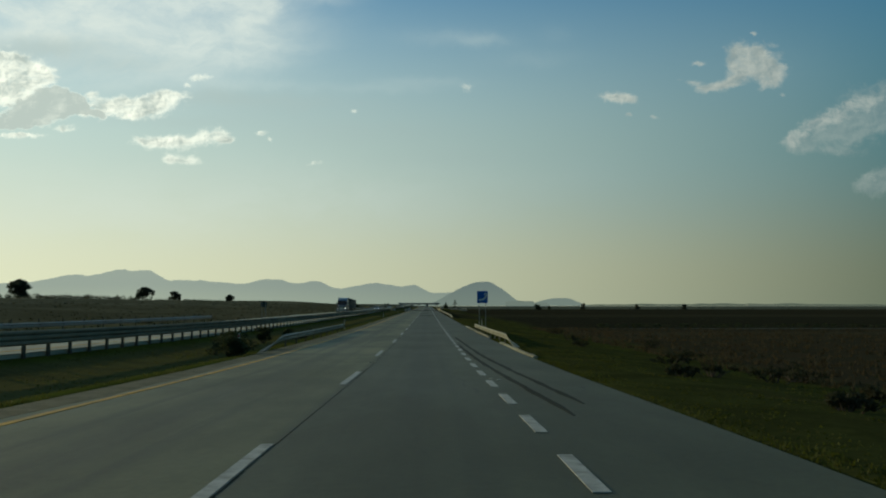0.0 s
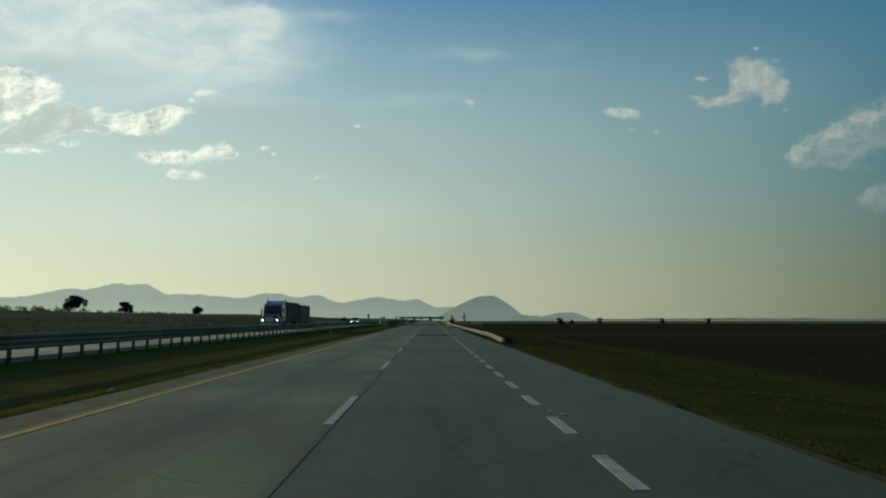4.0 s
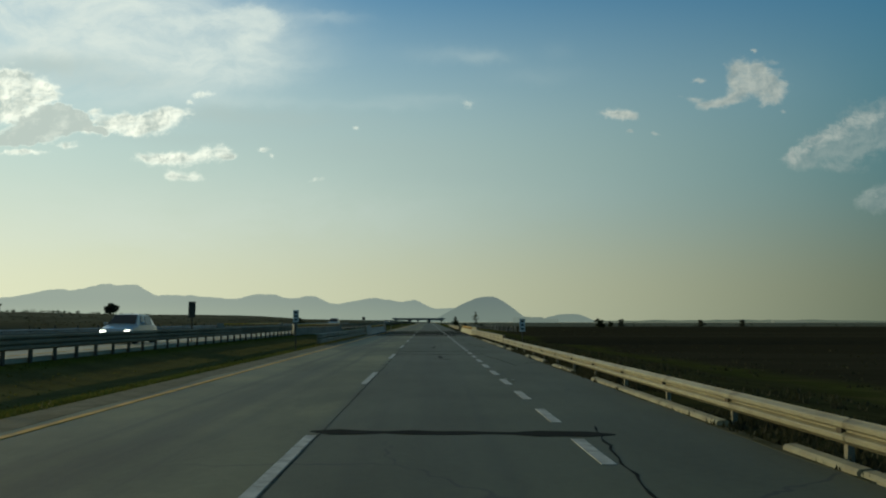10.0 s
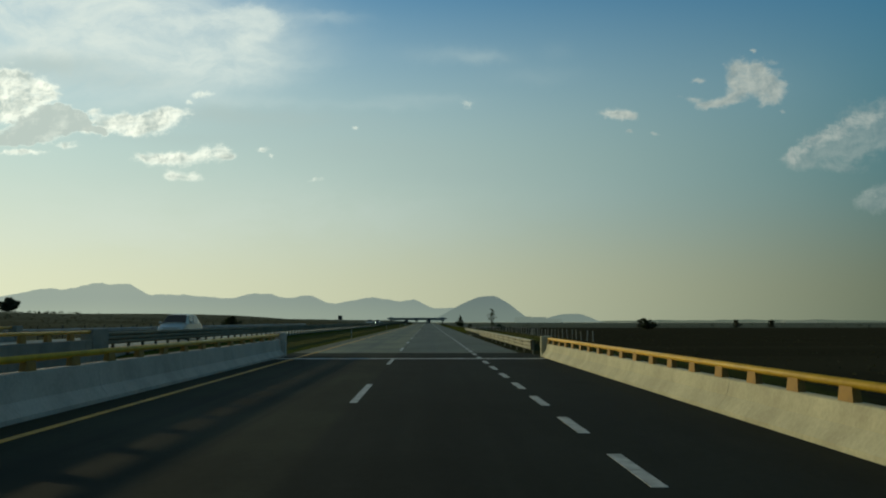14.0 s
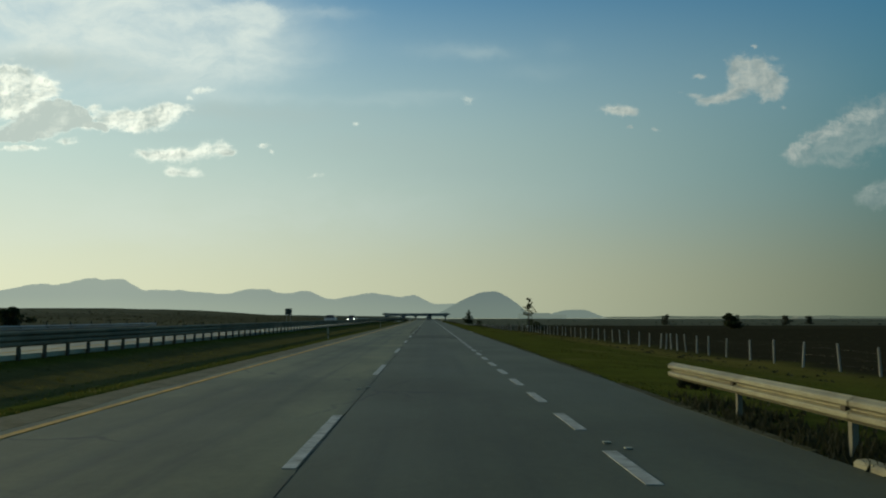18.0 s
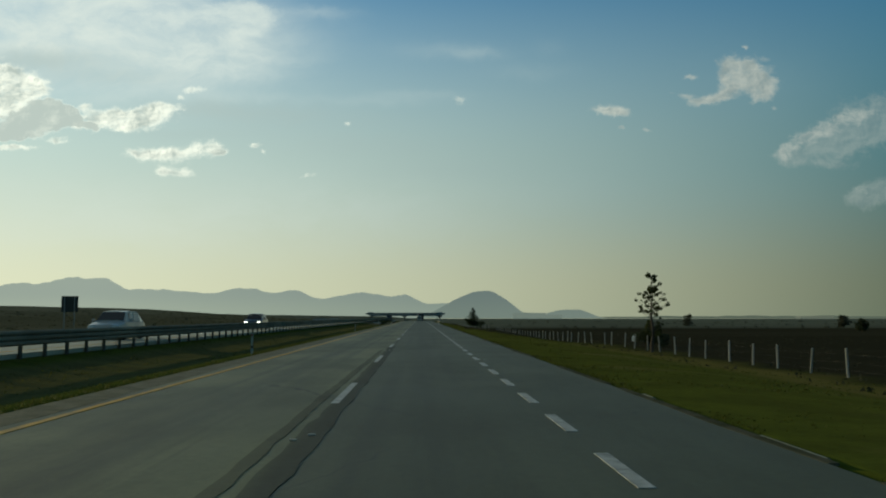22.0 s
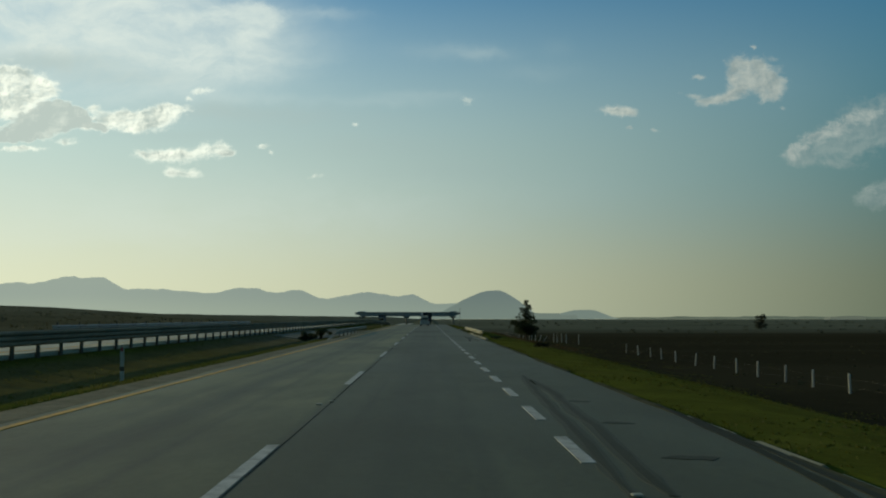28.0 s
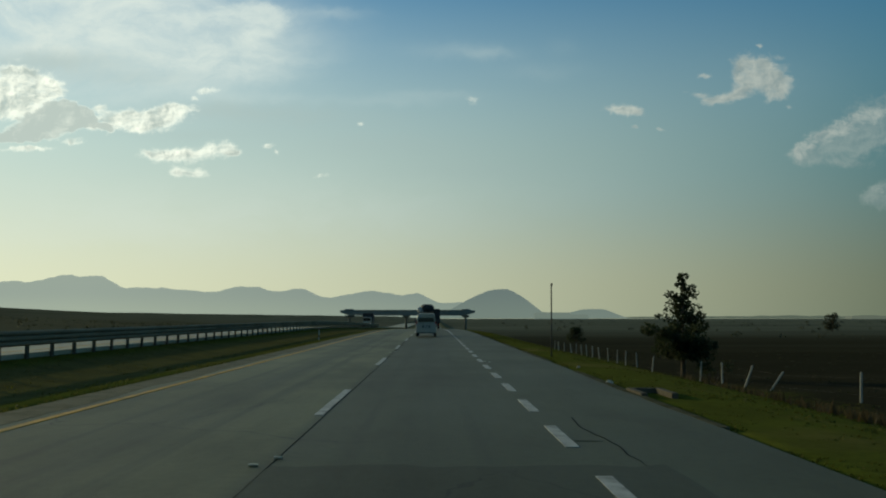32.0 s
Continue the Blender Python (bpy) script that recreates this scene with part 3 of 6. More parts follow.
M = {
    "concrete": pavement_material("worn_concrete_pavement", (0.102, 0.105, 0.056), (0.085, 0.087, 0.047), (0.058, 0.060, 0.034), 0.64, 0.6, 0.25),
    "asphalt": pavement_material("bridge_asphalt", (0.0245, 0.027, 0.019), (0.020, 0.022, 0.0155), (0.016, 0.0175, 0.0125), 0.90, 0.3, 0.05),
    "patch": pavement_material("repair_asphalt", (0.070, 0.072, 0.048), (0.059, 0.061, 0.041), (0.044, 0.046, 0.031), 0.75, 0.5, 0.15),
    "patch_light": pavement_material("old_repair_asphalt", (0.086, 0.090, 0.057), (0.071, 0.075, 0.047), (0.050, 0.053, 0.034), 0.70, 0.5, 0.2),
    "patch_dark": pavement_material("dark_repair_asphalt", (0.043, 0.047, 0.031), (0.034, 0.037, 0.025), (0.025, 0.027, 0.019), 0.85, 0.3),
    "far_concrete": pavement_material("pale_concrete_pavement", (0.26, 0.26, 0.22), (0.21, 0.21, 0.18), (0.16, 0.16, 0.14), 0.75, 0.3, 0.3),
    "joint": material("pale_joint_concrete", (0.58, 0.58, 0.52), 0.8, scale=2.0),
    "tar": material("crack_seal", (0.024, 0.026, 0.024), 0.95, scale=2.0, bump=0.2, spec=0.03),
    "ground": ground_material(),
    "gutter": material("weathered_ditch_concrete", (0.125, 0.130, 0.095), 0.9, other=(0.075, 0.082, 0.055), scale=0.8, fine=20.0, bump=0.4, amount=0.8),
    "gravel": material("shoulder_gravel", (0.116, 0.114, 0.068), 0.95, other=(0.060, 0.064, 0.030), scale=1.6, fine=24.0, bump=0.9, amount=0.9),
    "verge_dirt": material("verge_dirt", (0.105, 0.100, 0.068), 0.95, other=(0.060, 0.062, 0.034), scale=1.5, fine=22.0, bump=0.6, amount=0.9, spec=0.0),
    "white_paint": material("white_road_paint", (0.47, 0.47, 0.43), 0.7, other=(0.22, 0.22, 0.19), scale=3.0, fine=25.0, amount=0.9),
    "yellow_paint": material("yellow_road_paint", (0.62, 0.33, 0.025), 0.7, other=(0.34, 0.22, 0.06), scale=1.5, fine=25.0, amount=0.9),
    "yellow_worn": pavement_material("worn_yellow_paint", (0.155, 0.130, 0.048), (0.115, 0.105, 0.050), (0.085, 0.085, 0.047), 0.8, 0.5),
    "kerb": material("cream_painted_kerb", (0.31, 0.29, 0.185), 0.8, other=(0.20, 0.18, 0.12), scale=2.5, fine=20.0, amount=0.9, bump=0.3),
    "rail": material("weathered_cream_steel", (0.292, 0.270, 0.162), 0.50, metal=0.05, other=(0.188, 0.171, 0.104), scale=1.3, fine=30.0, amount=0.8, per_piece=0.25),
    "zinc": material("galvanised_steel", (0.30, 0.305, 0.29), 0.55, metal=0.3, other=(0.19, 0.185, 0.165), scale=1.3, fine=30.0, per_piece=0.2),
    "rail_grey": material("weathered_grey_steel", (0.27, 0.255, 0.20), 0.6, metal=0.05, spec=0.25, other=(0.18, 0.17, 0.13), scale=1.1, fine=30.0, per_piece=0.3),
    "rail_post": material("weathered_post_steel", (0.21, 0.195, 0.14), 0.7, metal=0.05, spec=0.15, other=(0.13, 0.12, 0.085), scale=1.5, fine=30.0, per_piece=0.3),
    "rail_dark": material("dull_grey_steel", (0.235, 0.210, 0.150), 0.85, metal=0.0, spec=0.06, other=(0.160, 0.142, 0.102), scale=1.1, fine=30.0, per_piece=0.3),
    "post_dark": material("rusted_post_steel", (0.105, 0.092, 0.066), 0.85, spec=0.1, scale=3.0),
    "parapet": material("painted_parapet_concrete", (0.47, 0.44, 0.28), 0.85, other=(0.34, 0.31, 0.20), scale=0.9, fine=14.0, amount=0.8, bump=0.25),
    # darkened copy of the parapet concrete: shade on the far bridge put into colour
    "parapet_shade": material("shade_toned_parapet_concrete", (0.24, 0.235, 0.19), 0.9, other=(0.15, 0.145, 0.12), scale=0.9, fine=14.0, amount=0.8, bump=0.25),
    # parapet copy for the shaded side, colour warmed to offset the blue skylight
    "parapet_warmed": material("shade_warmed_parapet_concrete", (0.50, 0.43, 0.35), 0.9, other=(0.36, 0.31, 0.25), scale=0.9, fine=14.0, amount=0.8, bump=0.25),
    "yellow_steel": material("yellow_pipe_paint", (0.60, 0.36, 0.02), 0.5, other=(0.42, 0.25, 0.02), scale=2.0, amount=0.7),
    # yellow paint darkened to ochre: the posts' shaded look put into colour
    "yellow_steel_shaded": material("shade_toned_yellow_steel", (0.30, 0.165, 0.022), 0.65, other=(0.19, 0.105, 0.02), scale=2.0, fine=30.0, amount=0.8),
    "white_post": material("white_plastic_post", (0.38, 0.37, 0.29), 0.6, other=(0.30, 0.29, 0.23), scale=4.0),
    "black": material("black_band", (0.02, 0.02, 0.02), 0.6),
    "blue": material("blue_sign_sheeting", (0.010, 0.105, 0.40), 0.5, other=(0.008, 0.085, 0.33), scale=1.0, amount=0.4),
    "sign_white": material("white_sign_sheeting", (0.62, 0.64, 0.60), 0.5, scale=2.0, amount=0.3),
    "sign_back": material("bare_sign_back", (0.060, 0.066, 0.055), 0.7, spec=0.15, metal=0.0, scale=2.0),
    "fence_post": material("fence_concrete", (0.33, 0.32, 0.27), 0.9, other=(0.22, 0.21, 0.18), scale=5.0, bump=0.3, per_piece=0.4),
    "wire": material("fence_wire", (0.16, 0.15, 0.13), 0.6, metal=0.6),
    "bark": material("tree_bark", (0.085, 0.065, 0.045), 0.9, scale=6.0, bump=0.5),
    "leaf": leaf_material("leaves_green", (0.050, 0.070, 0.020), (0.085, 0.095, 0.030)),
    "leaf_dark": leaf_material("leaves_dark", (0.036, 0.050, 0.022), (0.058, 0.070, 0.030)),
    "grass": leaf_material("grass_blades", (0.074, 0.085, 0.012), (0.090, 0.096, 0.015)),
    "median_grass": leaf_material("dull_grass_blades", (0.105, 0.115, 0.022), (0.125, 0.128, 0.032)),
    "weeds": leaf_material("dry_weeds", (0.050, 0.052, 0.024), (0.034, 0.037, 0.018)),
    # leaf colour lifted and greyed to stand for haze over the distance
    "leaf_far": leaf_material("haze_paled_leaves", (0.060, 0.070, 0.046), (0.080, 0.088, 0.060)),
    "track": material("pale_track_dirt", (0.145, 0.138, 0.105), 0.95, other=(0.075, 0.070, 0.048), scale=0.6, fine=12.0, bump=0.5, amount=0.9, spec=0.0),
    "red_weeds": leaf_material("russet_weeds", (0.098, 0.070, 0.032), (0.064, 0.054, 0.026)),
    "beam_concrete": material("overpass_concrete", (0.24, 0.245, 0.22), 0.9, other=(0.15, 0.15, 0.135), scale=0.4, fine=6.0, bump=0.2),
    "van_white": material("white_van_paint", (0.38, 0.375, 0.33), 0.45, other=(0.29, 0.285, 0.25), scale=1.5, coat=0.5, bump=0.0, amount=0.6),
    "silver": material("silver_car_paint", (0.38, 0.41, 0.42), 0.35, metal=0.3, scale=1.0, coat=0.6, bump=0.0, amount=0.3),
    "dark_paint": material("dark_car_paint", (0.035, 0.038, 0.045), 0.3, scale=1.0, coat=0.6, bump=0.0, amount=0.3),
    "truck_blue": material("dark_truck_paint", (0.03, 0.035, 0.06), 0.35, scale=1.0, coat=0.4, bump=0.0),
    "tarp": material("dark_tarpaulin", (0.028, 0.028, 0.032), 0.65, scale=5.0, fine=12.0, bump=0.6),
    "trailer": material("trailer_side_panels", (0.09, 0.092, 0.088), 0.6, other=(0.035, 0.037, 0.036), scale=0.9, amount=0.9),
    "glass": material("tinted_window_glass", (0.010, 0.012, 0.014), 0.16, spec=0.6, bump=0.0, scale=1.0),
    "rubber": material("tyre_rubber", (0.018, 0.018, 0.018), 0.85, scale=6.0),
    "steel": material("wheel_steel", (0.30, 0.30, 0.30), 0.4, metal=0.7, scale=6.0),
    "tail_red": material("red_tail_lens", (0.30, 0.012, 0.012), 0.3, scale=4.0, bump=0.0),
    "lamp_on": material("lit_headlamp", (0.8, 0.8, 0.75), 0.3, glow=6.0, bump=0.0),
    "grey_plastic": material("grey_bumper_plastic", (0.10, 0.10, 0.10), 0.6),
    "chrome": material("chrome_trim", (0.5, 0.5, 0.5), 0.25, metal=0.9, bump=0.0),
    "luggage": material("pale_luggage_cloth", (0.45, 0.46, 0.46), 0.8, scale=5.0, bump=0.4),
    "pole": material("painted_pole", (0.05, 0.05, 0.045), 0.7),
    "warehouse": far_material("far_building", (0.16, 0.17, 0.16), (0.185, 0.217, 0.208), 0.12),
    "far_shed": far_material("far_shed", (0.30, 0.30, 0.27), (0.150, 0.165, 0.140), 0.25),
    "stone": material("pale_stone", (0.42, 0.41, 0.36), 0.9, scale=8.0, bump=0.5),
}


# ---- mesh tools ----
def mesh_of(name, bm, mat, smooth=False):
    me = bpy.data.meshes.new(name)
    bm.to_mesh(me)
    bm.free()
    me.materials.append(mat)
    if smooth:
        me.polygons.foreach_set("use_smooth", [True] * len(me.polygons))
    return me


def part(name, bm, mat, parent=None, label="", smooth=False, at=None):
    """Links a bmesh, or a finished mesh, as one object under a thing or a part."""
    me = mesh_of(name, bm, mat, smooth) if isinstance(bm, bmesh.types.BMesh) else bm
    ob = new(name, me)
    if at is not None:
        ob.matrix_basis = at
    ob.parent = parent
    if label:
        tagged(ob, label)
    return ob


def thing(name, label, category, at=None, group="", kind=""):
    ob = new(name)
    ob.empty_display_size = 0.2
    if at is not None:
        ob.matrix_basis = at
    return tagged(ob, label, category, group, kind)


def box(x0, x1, y0, y1, z0, z1, bevel=0.0, bm=None):
    bm = bm or bmesh.new()
    made = bmesh.ops.create_cube(bm, size=1.0, matrix=Matrix.Translation(((x0 + x1) / 2, (y0 + y1) / 2, (z0 + z1) / 2)) @ Matrix.Diagonal((x1 - x0, y1 - y0, z1 - z0, 1)))
    if bevel:
        edges = {e for v in made["verts"] for e in v.link_edges}
        bmesh.ops.bevel(bm, geom=list(edges), offset=bevel, segments=2, profile=0.6, affect="EDGES")
    return bm


def rod(a, b, r0, r1=None, sides=10, bm=None):
    bm = bm or bmesh.new()
    a, b = Vector(a), Vector(b)
    turn = (b - a).to_track_quat("Z", "Y").to_matrix().to_4x4()
    bmesh.ops.create_cone(bm, cap_ends=True, segments=sides, radius1=r0, radius2=r0 if r1 is None else r1, depth=(b - a).length, matrix=Matrix.Translation((a + b) / 2) @ turn)
    return bm


def loft(sections, close=True, bm=None):
    """Skins rings of points, each ring with the same number of points, and caps both ends."""
    bm = bm or bmesh.new()
    rings = [[bm.verts.new(p) for p in ring] for ring in sections]
    n = len(rings[0])
    for a, b in zip(rings, rings[1:]):
        for i in range(n if close else n - 1):
            bm.faces.new((a[i], a[(i + 1) % n], b[(i + 1) % n], b[i]))
    if close:
        bm.faces.new(rings[0][::-1])
        bm.faces.new(rings[-1])
    bmesh.ops.recalc_face_normals(bm, faces=bm.faces)
    return bm


def swept(profile, y0, y1, piece=20.0, lift=road_z):
    """A cross-section (x, z) drawn along the road, following its height."""
    gap = 5 if y0 < 200 or y1 > 860 else 20
    ys = [y0] + [y for y in range(-100, 2000, gap) if y0 + 0.01 < y < y1 - 0.01] + [y1]
    return loft([[(x, y, z + lift(y)) for x, z in profile] for y in ys])


def slab(x0, x1, y0, y1, z0, z1, piece=20.0):
    return swept([(x0, z0), (x1, z0), (x1, z1), (x0, z1)], y0, y1, piece)


# ---- ground ----
def build_ground():
    xs = [RIGHT_EDGE - 1.0, RIGHT_EDGE - 0.02, RIGHT_EDGE, 4.9, LEFT_EDGE, LEFT_EDGE + 0.02, LEFT_EDGE + 1, -2.0, FAR_NEAR - 0.38, FAR_NEAR - 0.42, -16.0, -20.0, FAR_EDGE, FAR_EDGE + 0.03]
    xs += [5.6 + 0.9 * i for i in range(14)] + [LEFT_EDGE - 0.9 * i for i in range(1, 7)] + [FAR_EDGE - 1.5 - 3 * i for i in range(4)]
    d = 19.0
    while d < 5200:
        xs += [d, -d - 20]
        d = d * 1.16 + 2
    ys = list(range(-60, 1300, 4))
    d = 1304.0
    while d < 5600:
        ys.append(d)
        d += 4 + (d - 1300) * 0.12
    ys = [-600, -250, -120] + ys
    xs = sorted(set(xs))
    verts = [(x, y, ground_z(x, y)) for y in ys for x in xs]
    n = len(xs)
    faces = [(j * n + i, j * n + i + 1, (j + 1) * n + i + 1, (j + 1) * n + i) for j in range(len(ys) - 1) for i in range(n - 1)]
    me = bpy.data.meshes.new("ground")
    me.from_pydata(verts, [], faces)
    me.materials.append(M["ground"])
    me.polygons.foreach_set("use_smooth", [True] * len(me.polygons))
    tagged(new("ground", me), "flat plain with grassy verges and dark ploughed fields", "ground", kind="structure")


build_ground()


# ---- mountains on the skyline ----
def mountain(u, height, left, right, top=0.0, power=1.6, y=4650.0, mat=None, rough=1.0):
    """One hill: u is where it stands across the view, height and half-widths as shares of the distance."""
    reach = 4250.0
    cx, h = u * reach, height * reach
    nx, ny = 64, 12
    verts, faces = [], []
    for j in range(ny + 1):
        t = j / ny
        for i in range(nx + 1):
            s = -1 + 2 * i / nx
            x = cx + (s * left if s < 0 else s * right) * reach
            r = max(0.0, (abs(s) - top) / (1 - top))
            prof = max(0.0, 1 - r ** power) ** 1.25 if power > 1.2 else 0.5 + 0.5 * math.cos(math.pi * r)
            prof *= 1 + rough * 0.13 * noise.fractal((x * 0.009, u * 40, 1.0), 0.8, 2.0, 5) * (1 - r * 0.5)
            lay = math.sin(math.pi * 0.5 * min(1.0, t * 2)) if t < 0.5 else 1.0 - (t - 0.5) * 1.4
            dent = 1 + 0.12 * noise.noise((x * 0.004, t * 3, u * 9)) * (1 - t)
            verts.append((x, y - 260 + 520 * t, -5.0 + h * prof * lay * dent))
    n = nx + 1
    faces = [(j * n + i, j * n + i + 1, (j + 1) * n + i + 1, (j + 1) * n + i) for j in range(ny) for i in range(nx)]
    me = bpy.data.meshes.new("mountain")
    me.from_pydata(verts, [], faces)
    me.materials.append(mat)
    me.polygons.foreach_set("use_smooth", [True] * len(me.polygons))
    return new("mountain", me)


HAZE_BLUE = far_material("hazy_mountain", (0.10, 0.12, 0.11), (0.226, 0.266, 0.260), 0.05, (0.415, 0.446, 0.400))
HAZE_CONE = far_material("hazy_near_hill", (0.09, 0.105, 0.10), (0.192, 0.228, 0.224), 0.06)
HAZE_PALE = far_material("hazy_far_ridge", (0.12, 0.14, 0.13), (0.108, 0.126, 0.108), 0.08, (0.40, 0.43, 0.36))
SWELLS = (  # across, height, reach to the left and right, sharpness
    (-0.56, 0.0076, 0.1, 0.1, 2), (-0.43, 0.0156, 0.05, 0.05, 2), (-0.36, 0.0137, 0.05, 0.031, 4), (-0.3, 0.0111, 0.09, 0.09, 2), (-0.405, -0.0045, 0.02, 0.02, 2), (-0.195, 0.0092, 0.024, 0.05, 2.5), (-0.138, 0.0074, 0.014, 0.016, 2), (-0.064, 0.0075, 0.03, 0.03, 2), (-0.018, 0.0043, 0.012, 0.016, 2.5))


def mountain_range():
    """One long ridge of overlapping swells that dies away behind the cone hill."""
    reach, nx, ny = 4265.0, 420, 12
    verts = []
    for j in range(ny + 1):
        t = j / ny
        for i in range(nx + 1):
            u = mix(-0.95, 0.14, i / nx)
            h = 0.0205 * (1 - 0.22 * step(-0.02, 0.012, u)) * (1 - step(0.05, 0.14, u))
            for c, high, left, right, sharp in SWELLS:
                h += high * math.exp(-(abs(u - c) / (left if u < c else right)) ** sharp)
            x = u * reach
            h *= 1 + 0.05 * noise.fractal((x * 0.012, 4.0, 1.0), 0.7, 2.0, 6) + 0.018 * noise.noise((x * 0.05, 9.0, 1.0))
            lay = math.sin(math.pi * 0.5 * min(1.0, t * 2)) if t < 0.5 else 1.0 - (t - 0.5) * 1.4
            dent = 1 + 0.12 * noise.noise((x * 0.004, t * 3, 2.0)) * (1 - t)
            verts.append((x, 4400 + 500 * t, -5.0 + h * reach * lay * (dent if t < 0.5 else 1.0)))
    n = nx + 1
    me = bpy.data.meshes.new("mountain_range")
    me.from_pydata(verts, [], [(j * n + i, j * n + i + 1, (j + 1) * n + i + 1, (j + 1) * n + i) for j in range(ny) for i in range(nx)])
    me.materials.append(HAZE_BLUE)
    me.polygons.foreach_set("use_smooth", [True] * len(me.polygons))
    tagged(new("mountain_range", me), "blue-grey mountain range with flat crests in evening haze", "mountain", kind="structure")


mountain_range()
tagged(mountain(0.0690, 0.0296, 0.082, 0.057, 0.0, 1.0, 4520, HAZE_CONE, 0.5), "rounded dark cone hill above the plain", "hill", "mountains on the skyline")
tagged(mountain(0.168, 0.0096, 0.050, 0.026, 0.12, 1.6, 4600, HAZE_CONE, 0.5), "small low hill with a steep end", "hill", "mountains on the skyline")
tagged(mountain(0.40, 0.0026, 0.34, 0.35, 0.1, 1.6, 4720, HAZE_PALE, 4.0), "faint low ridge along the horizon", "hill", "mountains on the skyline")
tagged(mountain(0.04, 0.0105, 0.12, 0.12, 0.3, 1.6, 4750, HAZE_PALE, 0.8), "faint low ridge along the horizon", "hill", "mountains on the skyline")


# ---- carriageways ----
def shoulder_line(y):
    """The painters' line wanders by some centimetres."""
    return 1.80 + 0.21 * step(0, 340, y) - 0.06 * step(380, 450, y) + 0.08 * step(460, 560, y) - 0.13 * step(680, 780, y)


def slope(y):
    return math.degrees(math.atan2(road_z(y + 2) - road_z(y - 2), 4.0))


def build_roads():
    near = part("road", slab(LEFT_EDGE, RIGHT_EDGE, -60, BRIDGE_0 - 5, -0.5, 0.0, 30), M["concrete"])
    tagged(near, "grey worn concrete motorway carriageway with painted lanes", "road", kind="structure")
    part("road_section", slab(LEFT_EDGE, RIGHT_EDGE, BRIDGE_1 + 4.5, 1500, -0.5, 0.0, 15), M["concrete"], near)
    part("bridge_surfacing", slab(-6.96, 4.9, BRIDGE_0 - 5, BRIDGE_1 + 4.5, -0.5, 0.004), M["asphalt"], near, "dark asphalt across the bridge deck")
    part("expansion_joint", slab(-6.9, 4.7, BRIDGE_0 + 1.5, BRIDGE_0 + 1.95, 0.0, 0.012), M["joint"], near, "pale concrete expansion joint")
    part("expansion_joint", slab(-6.6, 4.7, BRIDGE_1 - 2.4, BRIDGE_1 - 1.95, 0.0, 0.012), M["joint"], near, "pale concrete expansion joint")
    part("gravel_strip", swept([(LEFT_EDGE - 0.20, -0.09), (LEFT_EDGE, -0.09), (LEFT_EDGE, -0.012), (LEFT_EDGE - 0.10, -0.03)], -60, BRIDGE_0 - 4, 30), M["gravel"], near)
    part("gravel_strip", swept([(LEFT_EDGE - 0.20, -0.09), (LEFT_EDGE, -0.09), (LEFT_EDGE, -0.012), (LEFT_EDGE - 0.10, -0.03)], BRIDGE_1 + 4.5, 1400, 30), M["gravel"], near)
    rnd = random.Random(15)
    for y0, y1 in ((-60, BRIDGE_0 - 5), (BRIDGE_1 + 5, 900)):
        y = y0
        while y < y1 - 6:
            rings = []
            for i in range(7):
                yy = y + i * 3.0
                edge = LEFT_EDGE + (0.78 + 0.12 * noise.noise((yy * 0.3, 4.0, 0)) if 0 < i < 6 else 0.62)
                rings.append([(LEFT_EDGE - 0.02, yy, road_z(yy) - 0.01), (edge, yy, road_z(yy) - 0.01), (edge - 0.01, yy, road_z(yy) + 0.004), (LEFT_EDGE - 0.02, yy, road_z(yy) + 0.010)])
            part("dirt_drift", loft(rings), M["gravel"], near, "drift of pale dirt along the pavement's edge")
            y += 18.0
    y = 98.0
    while y < 860:
        length = rnd.uniform(4.0, 14.0)
        if not 330 < y + length / 2 < 385:
            rings = []
            for i in range(9):
                yy, t = y + length * i / 8, i / 8
                edge = RIGHT_EDGE - 0.02 - (0.03 + 0.07 * rnd.random()) * math.sin(math.pi * min(1, max(0.08, t * 0.92)))
                rings.append([(RIGHT_EDGE + 0.12, yy, road_z(yy) - 0.03), (edge, yy, road_z(yy) - 0.01), (edge + 0.02, yy, road_z(yy) + 0.006), (RIGHT_EDGE + 0.12, yy, road_z(yy) + 0.007)])
            part("dirt_drift", loft(rings), M["verge_dirt"], near, "drift of brown dirt along the pavement's edge")
        y += length + rnd.uniform(0.0, 9.0)
    # paint
    for y0, y1 in ((-60, BRIDGE_0 - 5), (BRIDGE_0 - 5, BRIDGE_1 + 4.5), (BRIDGE_1 + 4.5, 640), (640, 1200)):
        part("yellow_edge_line", slab(LINE_YELLOW - 0.075, LINE_YELLOW + 0.075, y0, y1, 0.0, 0.009, 15), M["yellow_paint"], near, "worn yellow edge line")
    dash = mesh_of("lane_dash", box(-0.075, 0.075, -5.0, 0.0, 0.0, 0.009), M["white_paint"])
    for k in range(-3, 70):
        y = 10.9 + 15.0 * k
        part("lane_dash", dash, None, near, at=pose(LINE_LEFT - 0.13 * math.exp(-((y - 38.0) / 12.0) ** 2), y, road_z(y) + 0.001, slope(y - 2.5)))
    short = mesh_of("shoulder_dash", box(-0.085, 0.085, -2.1, 0.0, 0.0, 0.009), M["white_paint"])
    for k in range(-6, 232):
        y = 1.84 + 4.076 * k
        part("shoulder_dash", short, None, near, at=pose(shoulder_line(y), y, road_z(y) + 0.001, slope(y - 1)))
    # joint sawn along the lane line, with crumbling edges
    rnd = random.Random(4)
    y = -40.0
    while y < 900:
        length = rnd.uniform(6, 22)
        if not BRIDGE_0 - 8 < y + length / 2 < BRIDGE_1 + 8:
            wide = rnd.uniform(0.004, 0.012)
